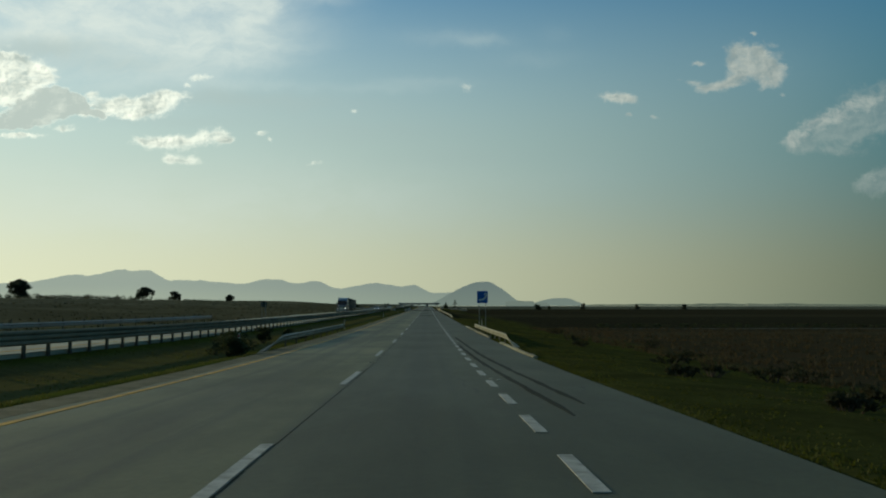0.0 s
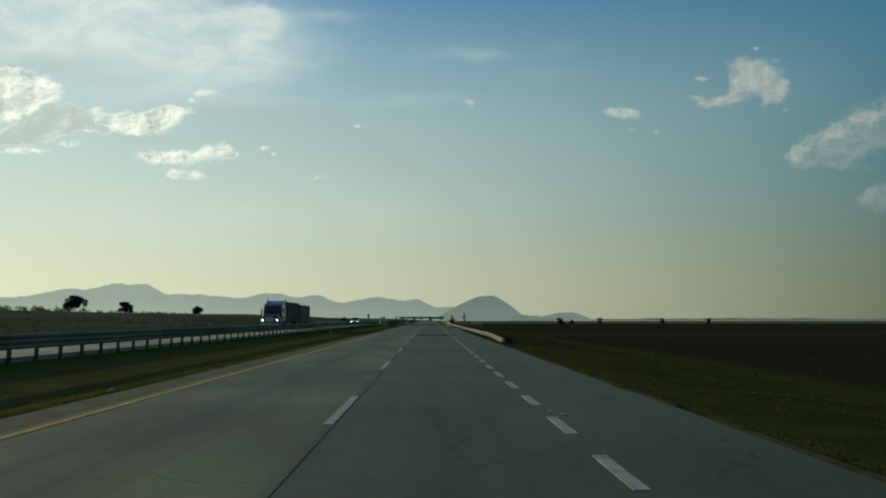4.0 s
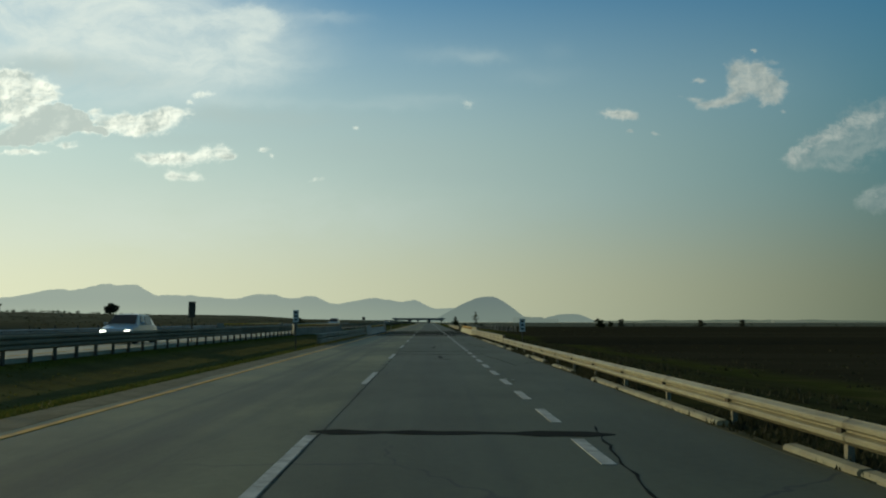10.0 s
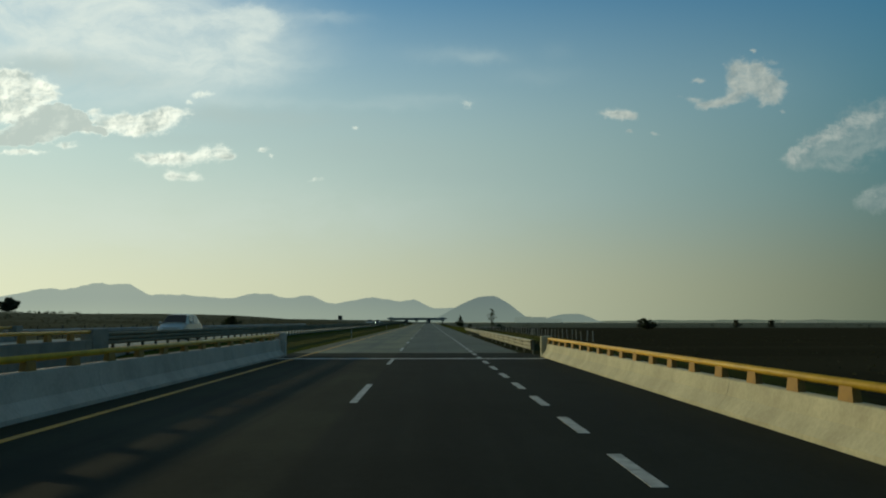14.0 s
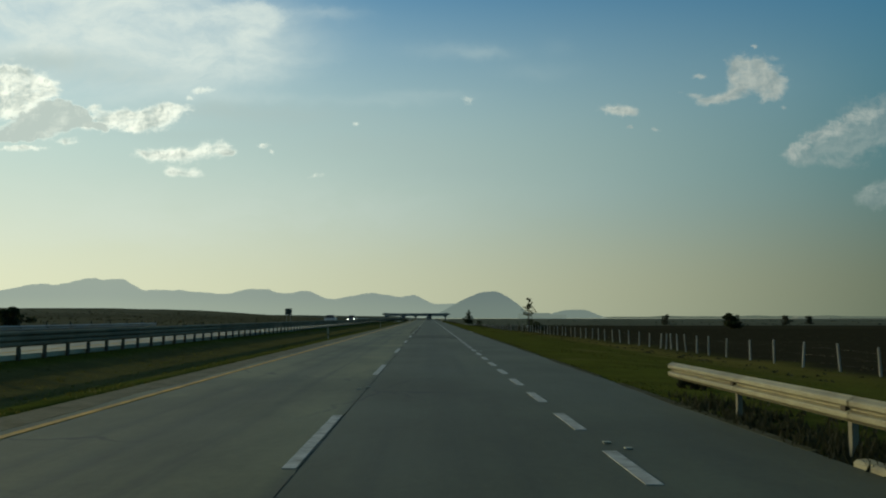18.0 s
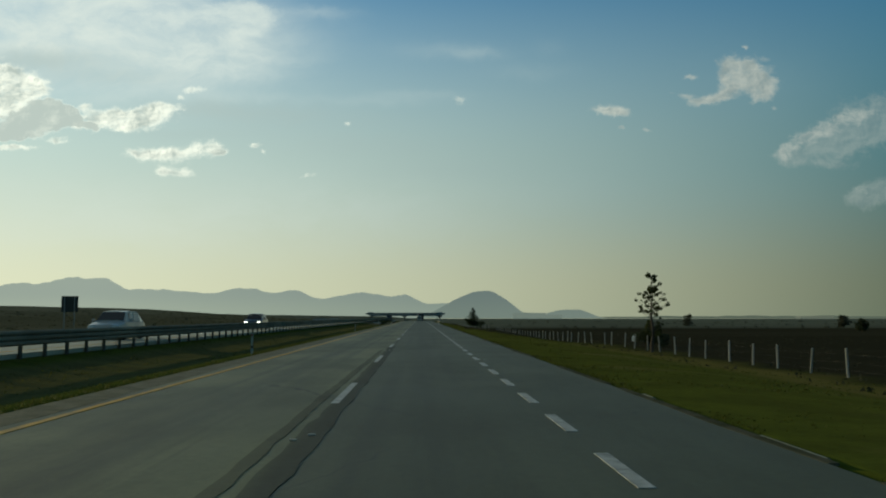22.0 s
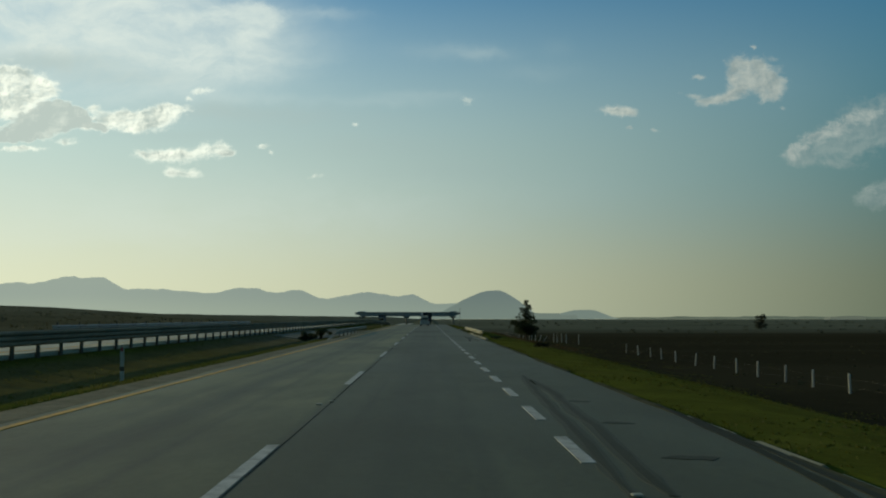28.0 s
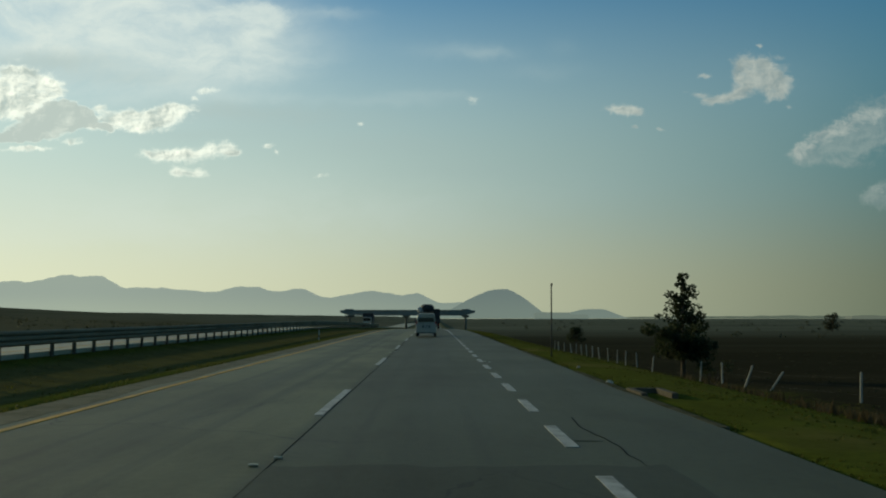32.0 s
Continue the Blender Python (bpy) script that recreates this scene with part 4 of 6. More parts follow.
            part("lane_joint", slab(LINE_LEFT + 0.10, LINE_LEFT + 0.10 + wide, y, y + length, 0.0, 0.005, 8), M["tar"], near)
        y += length + rnd.uniform(0.0, 0.35)
    # tarred cracks and asphalt repairs
    def crack(x0, y0, x1, y1, wide, seed, mat="tar", name="tarred_crack"):
        r = random.Random(seed)
        n = max(5, int(math.hypot(x1 - x0, y1 - y0) / 0.35))
        along = Vector((x1 - x0, y1 - y0, 0)).normalized()
        side = Vector((-along.y, along.x, 0))
        rings, off = [], 0.0
        for i in range(n + 1):
            off = off * 0.8 + r.uniform(-0.05, 0.05)
            p = Vector((mix(x0, x1, i / n), mix(y0, y1, i / n), 0)) + side * off
            hw = wide * r.uniform(0.25, 1.0) * (0.3 if i in (0, n) else 1)
            z = road_z(p.y) + 0.006
            rings.append([(p + side * hw + Vector((0, 0, z - 0.004))), (p + side * hw + Vector((0, 0, z))), (p - side * hw + Vector((0, 0, z))), (p - side * hw + Vector((0, 0, z - 0.004)))])
        part(name, loft(rings), M[mat], near)

    def repair(x0, x1, y0, y1, seed, mat="patch"):
        r = random.Random(seed)
        n = 12
        ring = []
        for i in range(n):
            ring.append((mix(x0, x1, i / n), y0 + r.uniform(-0.08, 0.08)))
        for i in range(n):
            ring.append((x1 + r.uniform(-0.05, 0.05), mix(y0, y1, i / n)))
        for i in range(n):
            ring.append((mix(x1, x0, i / n), y1 + r.uniform(-0.12, 0.12)))
        for i in range(n):
            ring.append((x0 + r.uniform(-0.05, 0.05), mix(y1, y0, i / n)))
        part("asphalt_repair", loft([[(x, y, 0.0) for x, y in ring], [(x, y, 0.005) for x, y in ring]]), M[mat], near)

    for i, (x0, y0, x1, y1, wd) in enumerate(((-1.6, 161.2, -0.9, 161.3, 0.07), (0.1, 162.6, 2.4, 162.2, 0.05), (0.3, 163.4, 1.0, 162.8, 0.16), (1.0, 166.5, 2.2, 166.4, 0.05), (0.2, 172.0, 0.5, 172.1, 0.05),
                                              (-1.5, 230.6, 2.8, 230.2, 0.07), (-4.2, 233.0, -3.7, 234.0, 0.07), (-3.3, 239.0, -2.9, 240.0, 0.05), (2.6, 221.0, 3.2, 231.0, 0.03), (-1.75, 251.4, 2.6, 251.0, 0.34), (2.0, 246.0, 2.5, 252.0, 0.04),
                                              (-1.6, 280.8, 2.6, 280.0, 0.07), (0.2, 275.6, 0.9, 275.1, 0.10), (0.5, 276.5, 0.4, 278.5, 0.14), (2.5, 281.0, 3.1, 270.0, 0.04), (0.3, 290.0, 0.45, 293.2, 0.11), (-1.4, 284.5, 2.6, 284.6, 0.03), (3.6, 272.0, 5.0, 272.8, 0.03),
                                              (2.30, 331.0, 2.95, 312.0, 0.06), (2.7, 300.0, 3.3, 290.0, 0.035), (-0.4, 498.5, 1.6, 498.0, 0.12), (1.25, 497.6, 2.1, 497.8, 0.34), (-1.0, 747.0, 0.9, 746.6, 0.05), (-2.3, 747.5, -1.3, 747.0, 0.04),
                                              (2.38, 785.6, 2.5, 781.0, 0.016), (1.8, 782.8, 2.38, 782.9, 0.03))):
        crack(x0, y0, x1, y1, wd if wd > 0.08 else wd * 0.6, i)
    repair(-1.5, 2.3, 181.7, 189.7, 1, "patch_dark")
    repair(-1.55, 2.2, 498.3, 508.0, 2, "patch_light")
    repair(-1.6, 1.7, 221.0, 226.0, 5, "patch_light")
    repair(-1.6, 2.7, 770.5, 781.0, 4, "patch_light")
    crack(2.90, 688.2, 3.40, 688.1, 0.16, 61, "patch", "oil_smear")
    crack(2.92, 684.8, 3.58, 684.8, 0.17, 62, "patch", "oil_smear")
    crack(2.90, 691.6, 3.36, 691.6, 0.20, 63, "patch", "oil_smear")
    # skid marks curving off to the shoulder
    def skid(line, wide, mat, seed, rough=0.02):
        top = 0.005 if mat == "patch_light" else 0.008
        r = random.Random(seed)
        rings = []
        for (xa, ya), (xb, yb) in zip(line, line[1:]):
            n = max(2, int(abs(yb - ya) / 0.7))
            for i in range(n + (1 if (xb, yb) == line[-1] else 0)):
                rings.append((mix(xa, xb, i / n) + r.uniform(-rough, rough), mix(ya, yb, i / n), wide * r.uniform(0.7, 1.1)))
        last = len(rings) - 1
        out = []
        for i, (x, y, hw) in enumerate(rings):
            hw *= 0.35 + 0.65 * min(1.0, min(i, last - i) / 3)
            z = road_z(y)
            out.append([(x - hw, y, z), (x + hw, y, z), (x + hw, y, z + top), (x - hw, y, z + top)])
        part("skid_mark", loft(out), M[mat], near)

    for i, (line, wide, mat) in enumerate((
            (((3.1, 16.0), (2.5, 36.0), (2.2, 60.0)), 0.08, "patch_dark"), (((2.6, 14.0), (2.15, 32.0), (1.95, 48.0)), 0.08, "patch_dark"),
            (((3.05, 734.0), (3.33, 739.0), (3.26, 747.0)), 0.07, "patch_dark"), (((3.72, 734.5), (3.66, 738.0), (3.52, 746.0)), 0.06, "patch_dark"),
            (((3.10, 662.0), (3.26, 673.5), (3.54, 677.0), (4.16, 684.0), (4.48, 691.0)), 0.08, "patch_dark"),
            (((3.45, 664.0), (3.62, 673.0), (3.89, 676.6), (4.30, 683.0), (4.50, 689.0)), 0.06, "patch_dark"),
            (((2.47, 682.7), (2.46, 683.6), (2.55, 685.1), (2.73, 687.8), (2.75, 689.9), (2.90, 692.9), (2.92, 697.5)), 0.15, "patch_light"), (((2.47, 682.7), (2.46, 683.6), (2.55, 685.1), (2.73, 687.8), (2.75, 689.9), (2.90, 692.9), (2.92, 697.5)), 0.075, "patch"),
            (((2.11, 682.7), (2.15, 684.0), (2.28, 685.8), (2.38, 688.5), (2.56, 692.9), (2.87, 699.1)), 0.14, "patch_light"), (((2.11, 682.7), (2.15, 684.0), (2.28, 685.8), (2.38, 688.5), (2.56, 692.9), (2.87, 699.1)), 0.06, "patch"),
            (((-1.60, 508.0), (-1.57, 545.0), (-1.62, 578.0)), 0.20, "patch"), (((-1.95, 516.0), (-2.02, 545.0), (-1.94, 572.0)), 0.10, "patch"))):
        skid(line, wide, mat, 90 + i, 0.02)
    for i, (x0, y0, x1, y1) in enumerate(((3.72, 588.9, 4.00, 588.4), (4.02, 588.1, 4.24, 587.6))):
        crack(x0, y0, x1, y1, 0.12, 120 + i, "yellow_worn", "paint_smear")
    # raised reflector studs between the lanes
    stud = box(-0.05, 0.05, -0.04, 0.04, 0.0, 0.022, 0.010)
    stud = mesh_of("reflector_stud", stud, M["white_post"])
    for k in range(0, 30):
        for x, y in ((LINE_LEFT - 0.06, 1.0 + 30 * k), (LINE_LEFT + 0.12, 1.5 + 30 * k), (shoulder_line(22.7 + 30 * k) + 0.10, 22.7 + 30 * k), (shoulder_line(22.7 + 30 * k) + 0.26, 22.2 + 30 * k)):
            if not BRIDGE_0 < y < BRIDGE_1:
                part("reflector_stud", stud, None, near, at=pose(x, y, road_z(y) + 0.006))

    far = part("road", slab(FAR_EDGE, FAR_NEAR, -60, 1500, FAR_RISE - 0.55, FAR_RISE, 30), M["far_concrete"])
    tagged(far, "pale concrete carriageway for oncoming traffic beyond the median", "road", kind="structure")
    part("edge_line", slab(FAR_NEAR - 1.1, FAR_NEAR - 0.97, -60, 1300, FAR_RISE, FAR_RISE + 0.009, 30), M["yellow_paint"], far)
    part("edge_line", slab(-22.1, -21.97, -60, 1300, FAR_RISE, FAR_RISE + 0.009, 30), M["white_paint"], far)
    for k in range(0, 75):
        y = 5 + 15 * k
        part("lane_dash", dash, None, far, at=pose(-18.1, y, road_z(y) + FAR_RISE + 0.001, slope(y - 2.5)))


# ---- guard rails ----
W_SHAPE = ((0.0, 0.0), (0.01, 0.012), (0.07, 0.045), (0.08, 0.06), (0.08, 0.105), (0.07, 0.12), (0.005, 0.146), (0.005, 0.166), (0.07, 0.192), (0.08, 0.207), (0.08, 0.252), (0.07, 0.267), (0.01, 0.30), (0.0, 0.312))
THRIE = ((0.0, 0.0), (0.012, 0.012), (0.075, 0.040), (0.085, 0.055), (0.085, 0.110), (0.075, 0.135), (0.012, 0.148), (0.004, 0.156), (0.012, 0.170), (0.075, 0.205), (0.085, 0.220), (0.085, 0.290), (0.075, 0.312),
         (0.012, 0.326), (0.004, 0.334), (0.012, 0.348), (0.075, 0.384), (0.085, 0.400), (0.085, 0.455), (0.075, 0.470), (0.012, 0.496), (0.0, 0.506))


def beam_mesh(name, shape, length, mat):
    front = [(-d, z) for d, z in shape]
    back = [(-d + 0.006, z) for d, z in reversed(shape)]
    return mesh_of(name, loft([[(x, y, z) for x, z in front + back] for y in (0.0, length + 0.06)]), M[mat])


def guard_rail(label, x, y0, y1, side, beams, base, spacing=3.81, mat="rail", post_mat="zinc", shape=W_SHAPE, post_height=None, group="guard rails", far_from=None, turned_down=False, lift=road_z, lowered=0.0, post_half=0.045, flared=True):
    """side 1: the beam faces the traffic to its west; -1: to its east. beams: heights of the lower edge of each beam."""
    rail = thing("guard_rail", label, "guard rail", pose(x, y0, 0), group)
    flip = Matrix.Diagonal((side, 1, 1, 1))
    beam = beam_mesh("beam", shape, 3.81, mat)
    high = max(beams) + shape[-1][1] + 0.02
    dig = 0.35
    hw = post_half
    post = mesh_of("post", box(0.02, 0.10, -hw, hw, -dig, post_height or high), M[post_mat])
    block = mesh_of("block", box(-0.001, 0.05, -0.06, 0.06, 0.0, 0.2), M[post_mat])
    plate = mesh_of("bolt_plate", box(-0.058, -0.004, -0.065, 0.065, -0.042, 0.042, 0.008), M["post_dark"])
    grooves = (0.156,) if shape is W_SHAPE else (0.160, 0.338)
    extra = []

    def height(y):
        return lift(y) - lowered * (1 - step(0.0, 14.0, y - y0))

    for i in range(round((y1 - y0) / 3.81)):
        y = y0 + 3.81 * i
        for b in beams:
            part("beam", beam, None, rail, at=Matrix.Translation((0, y - y0, height(y) + b)) @ pose(0, 0, 0, math.degrees(math.atan2(height(y + 3.81) - height(y), 3.81))) @ flip)
    n = int((y1 - y0) / spacing) + 1
    for i in range(n):
        y = y0 + spacing * i + 0.2
        place = Matrix.Translation((0, y - y0, base(y))) @ flip
        if far_from and y > far_from:
            extra.append((y - y0, base(y)))
            continue
        part("post", post, None, rail, at=Matrix.Translation((0, 0, height(y) - lift(y))) @ place)
        if not far_from:
            for b in beams:
                for g in grooves:
                    part("bolt_plate", plate, None, rail, at=Matrix.Translation((0, y - y0, height(y) + b + g)) @ flip)
                part("block", block, None, rail, at=Matrix.Translation((0, y - y0, height(y) + b + 0.056)) @ flip)
    if extra:
        bm = bmesh.new()
        for dy, z in extra:
            box(0.02 if side > 0 else -0.10, 0.10 if side > 0 else -0.02, dy - hw, dy + hw, z - dig, z + (post_height or high), bm=bm)
        tagged(part("posts_beyond", bm, M[post_mat], rail), kind="stuff")
    if turned_down:
        rings = []
        for i in range(9):
            t = i / 8
            drop = -(max(beams) + 0.28) * step(0.1, 1.0, t)
            twist = 1.35 * step(0.0, 0.6, t)
            ring = []
            for d, z in [(-a, b) for a, b in shape] + [(-a + 0.006, b) for a, b in reversed(shape)]:
                zz = z - 0.156
                ring.append((side * (d * math.cos(twist) - zz * math.sin(twist)) + 0.25 * side * t * t, -9.0 * t, max(beams) + 0.156 + drop + zz * math.cos(twist) + d * math.sin(twist) + lift(y0)))
            rings.append(ring)
        part("turned_down_end", loft(rings), M[mat], rail, "rail end sloped down into the ground")
    elif flared:
        wing = []
        for i in range(5):
            a = i / 4 * 1.3
            wing.append([(side * (0.30 - 0.30 * math.cos(a)) + side * d, -0.32 * math.sin(a), z) for d, z in [(-p, q) for p, q in shape] + [(-p + 0.006, q) for p, q in reversed(shape)]])
        for b in beams:
            part("end_wing", loft([[(px, py, pz + b + height(y0)) for px, py, pz in ring] for ring in wing]), M[mat], rail, "flared end piece")
    return rail


def edge_base(x):
    return lambda y: ground_z(x, y)


def build_rails():
    gx = 4.74
    for y0, y1, beams, tail, down in ((51, 81.5, (0.23,), "at a culvert", True), (157, 294.2, (0.19,), "beside a dark field", False), (294.2, BRIDGE_0 - 0.9, (0.18,), "three waves high before the bridge", False),
                                (BRIDGE_1 + 2.4, 416.9, (0.20,), "three waves high after the bridge", False), (418.8, 449, (0.37,), "beside the grass verge", False), (749, 779.5, (0.19,), "at a culvert", False)):
        guard_rail("cream-painted corrugated steel guard rail " + tail, gx, y0, y1, 1, beams, edge_base(gx + 0.1), post_mat="rail_post", turned_down=down, lowered=0.16 if y0 == 157 else 0.0, shape=THRIE if "three" in tail else W_SHAPE, flared="three" not in tail)
    lx = -7.25
    for y0, y1, beams, down in ((46, 77, (0.31,), True), (297, BRIDGE_0 + 2, (0.09, 0.45), False), (748, 779, (0.31,), True)):
        guard_rail("grey corrugated steel guard rail along the median", lx + (0.17 if down else 0.0), y0, y1, -1, beams, edge_base(lx - 0.1), mat="rail_grey", post_mat="post_dark", turned_down=down)
    for y0, y1, limit in ((-20, 324, 400), (368, 985, 600)):
        guard_rail("long dull three-wave guard rail beside the far carriageway", -13.15, y0, y1, -1, (FAR_RISE + 0.25,), lambda y: road_z(y) + FAR_RISE - 0.15, 1.905, "rail_dark", "post_dark", THRIE, post_height=0.85, far_from=limit, post_half=0.08)
    for y0, y1 in ((50, 105), (290, 342), (386, 512), (735, 800)):
        guard_rail("pale guard rail on the outer side of the far carriageway", -25.0, y0, y1, -1, (FAR_RISE + 0.36,), lambda y: road_z(y) + FAR_RISE - 0.2, mat="zinc", post_mat="post_dark")


def culvert_apron():
    """Concrete lining of the ditch behind the median rail at the second culvert."""
    rings = []
    for i in range(9):
        x = -7.22 - 0.66 * i
        y0, y1 = 751.0 - 0.4 * i, 786.6 + 1.05 * i
        edge = [(x, mix(y0, y1, k / 12)) for k in range(13)]
        rings.append([(x, y, ground_z(x, y) - 0.15) for x, y in edge] + [(x, y, ground_z(x, y) + 0.045) for x, y in reversed(edge)])
    tagged(part("ditch_lining", loft(rings), M["gutter"]), "grey concrete lining of the median ditch behind a guard rail", "ditch", kind="structure")


def build_kerbs():
    rnd = random.Random(8)
    spans = [(34.5, 50), (59.5, 78), (79, 94.5), (222, 227), (237, 249.5), (252, 262.5), (266, 270), (272.5, 276.8), (277.3, 278.8), (286, 289), (290.7, 293.3), (294.2, 312), (315, 315.8), (321.6, 323.3), (426, 435.5), (437, 441), (526, 533), (539.5, 541.5), (547, 547.8), (681.5, 684), (684.3, 686.2), (687, 689.2), (738, 752), (753.5, 762.5)]
    for y0, y1 in spans:
        kerb = thing("kerb", "low cream-painted concrete kerb on the shoulder's edge", "kerb", pose(0, 0, 0), "kerbs", "structure")
        y = y0
        while y < y1 - 0.3:
            e = min(y1, y + rnd.uniform(2.0, 3.4))
            dx, dz = rnd.uniform(-0.02, 0.02), rnd.uniform(-0.015, 0.015) - (0.085 if 500 < y0 < 700 else 0.0)
            x = RIGHT_EDGE + 0.02 + dx
            part("kerb_stone", swept([(x, -0.3), (x, 0.04 + dz), (x + 0.03, 0.07 + dz), (x + 0.16, 0.08 + dz), (x + 0.20, 0.05 + dz), (x + 0.20, -0.3)], y, e - 0.03, 5), M["kerb"], kerb)
            y = e


# ---- the creek bridge ----
def parapet(label, x, y0, y1, side, base, wall=0.76, pipe=1.0, group="bridge parapets", mat="parapet", first=1.0, spacing=1.9):
    """Concrete barrier with a yellow pipe on stub posts. side 1: its sloped face looks west."""
    p = thing("bridge_parapet", label, "parapet", pose(0, 0, 0), group, "structure")
    def px(d):
        return x + side * d
    prof = [(px(-0.02), base - 0.6), (px(-0.02), base + 0.08), (px(0.16), base + 0.30), (px(0.22), base + wall - 0.02), (px(0.25), base + wall), (px(0.40), base + wall), (px(0.42), base + wall - 0.02), (px(0.42), base - 0.6)]
    y, rnd = y0, random.Random(int(y0))
    while y < y1 - 0.5:
        e = min(y1, y + 6.0)
        part("barrier_segment", swept(prof, y, e - 0.015, 10), M[mat], p)
        y = e
    for yy in (y0, y1):
        rings = []
        for dy, near in ((-1.25, 0.38), (-1.20, 0.34), (0.0, -0.03), (0.35, -0.03)):
            dy = dy if yy == y0 else -dy
            rings.append([(px(near), yy + dy, base - 0.6), (px(near), yy + dy, base + pipe + 0.05), (px(near + 0.03), yy + dy, base + pipe + 0.07), (px(0.45), yy + dy, base + pipe + 0.07), (px(0.45), yy + dy, base - 0.6)])
        part("end_pillar", loft(rings), M[mat], p, "concrete end pillar with a splayed face")
    part("pipe_rail", rod((px(0.30), y0, base + pipe - 0.03), (px(0.30), y1, base + pipe - 0.04), 0.062, sides=14), M["yellow_steel"], p, "yellow painted steel pipe", smooth=True)
    post = None
    y = y0 + first
    while y < y1 - 0.5:
        if post is None:
            post = mesh_of("rail_post", loft([[(-0.06, -0.21, 0), (0.06, -0.21, 0), (0.06, 0.21, 0), (-0.06, 0.21, 0)], [(-0.05, -0.17, pipe - wall - 0.05), (0.05, -0.17, pipe - wall - 0.05), (0.05, 0.17, pipe - wall - 0.05), (-0.05, 0.17, pipe - wall - 0.05)]]), M["yellow_steel_shaded"])
        part("rail_post", post, None, p, at=pose(px(0.30), y, base + wall - 0.005))
        y += spacing
    return p


def build_creek_bridge():
    parapet("cream concrete bridge parapet with a yellow pipe rail", 4.85, BRIDGE_0, BRIDGE_1, 1, 0.0, 0.58, 0.84, first=1.25, spacing=1.63)
    parapet("shaded grey concrete bridge parapet with a yellow pipe rail", -6.65, BRIDGE_0 + 2.5, BRIDGE_1 + 0.6, -1, 0.0, mat="parapet_warmed", first=1.45)
    parapet("concrete parapet of the far carriageway's bridge", -13.35, 324.5, 367.5, 1, FAR_RISE, 0.48, 0.82, mat="parapet_shade")
    parapet("concrete parapet of the far carriageway's bridge", -24.4, 343, 386, -1, FAR_RISE, 0.50, 0.84, mat="parapet_shade")
    deck = thing("bridge_deck", "concrete deck slab and abutments over a creek", "bridge", pose(0, 0, 0), kind="structure")
    part("deck_slab", box(-7.6, 5.3, BRIDGE_0, BRIDGE_1 + 4, -1.2, -0.52), M["beam_concrete"], deck)
    part("abutment", box(-7.6, 5.3, BRIDGE_0 - 1, BRIDGE_0 + 3, -3.2, -1.21), M["beam_concrete"], deck)
    part("abutment", box(-7.6, 5.3, BRIDGE_1 + 1, BRIDGE_1 + 5, -3.2, -1.21), M["beam_concrete"], deck)


# ---- overpass far ahead ----
def build_overpass():
    y, z = 1121.0, road_z(1121.0)
    o = thing("overpass", "long grey concrete overpass on piers across both carriageways", "bridge", pose(0, y, 0))
    part("girder", loft([[(x, -4.0, b), (x, 4.0, b), (x, 4.0, 4.1), (x, -4.0, 4.1)] for x, b in ((-36.5, 3.3), (-33.0, 2.1), (13.0, 2.1), (16.6, 3.3))]), M["beam_concrete"], o)
    for s in (-4.15, 3.9):
        part("deck_rail", box(-33.5, 13.5, s, s + 0.25, 4.1, 4.3), M["beam_concrete"], o)
    for x in (-33.2, -10.6, 13.0):
        pier = part("pier", rod((x, 0, z - 0.5), (x, 0, 2.1), 0.52, 0.48, 14), M["beam_concrete"], o, smooth=True)
        part("pier_cap", loft([[(x - 1.2, -3.6, 1.4), (x + 1.2, -3.6, 1.4), (x + 1.2, 3.6, 1.4), (x - 1.2, 3.6, 1.4)], [(x - 1.5, -4.1, 2.12), (x + 1.5, -4.1, 2.12), (x + 1.5, 4.1, 2.12), (x - 1.5, 4.1, 2.12)]]), M["beam_concrete"], pier)
    for x in (-33.2, 13.0):
        part("end_turret", loft([[(x - 2.2, -4.2, 4.11), (x + 2.2, -4.2, 4.11), (x + 2.2, 4.2, 4.11), (x - 2.2, 4.2, 4.11)], [(x - 1.3, -4.0, 4.65), (x + 1.3, -4.0, 4.65), (x + 1.3, 4.0, 4.65), (x - 1.3, 4.0, 4.65)]]), M["beam_concrete"], o)


build_roads()
build_rails()
build_kerbs()
culvert_apron()
build_creek_bridge()
build_overpass()


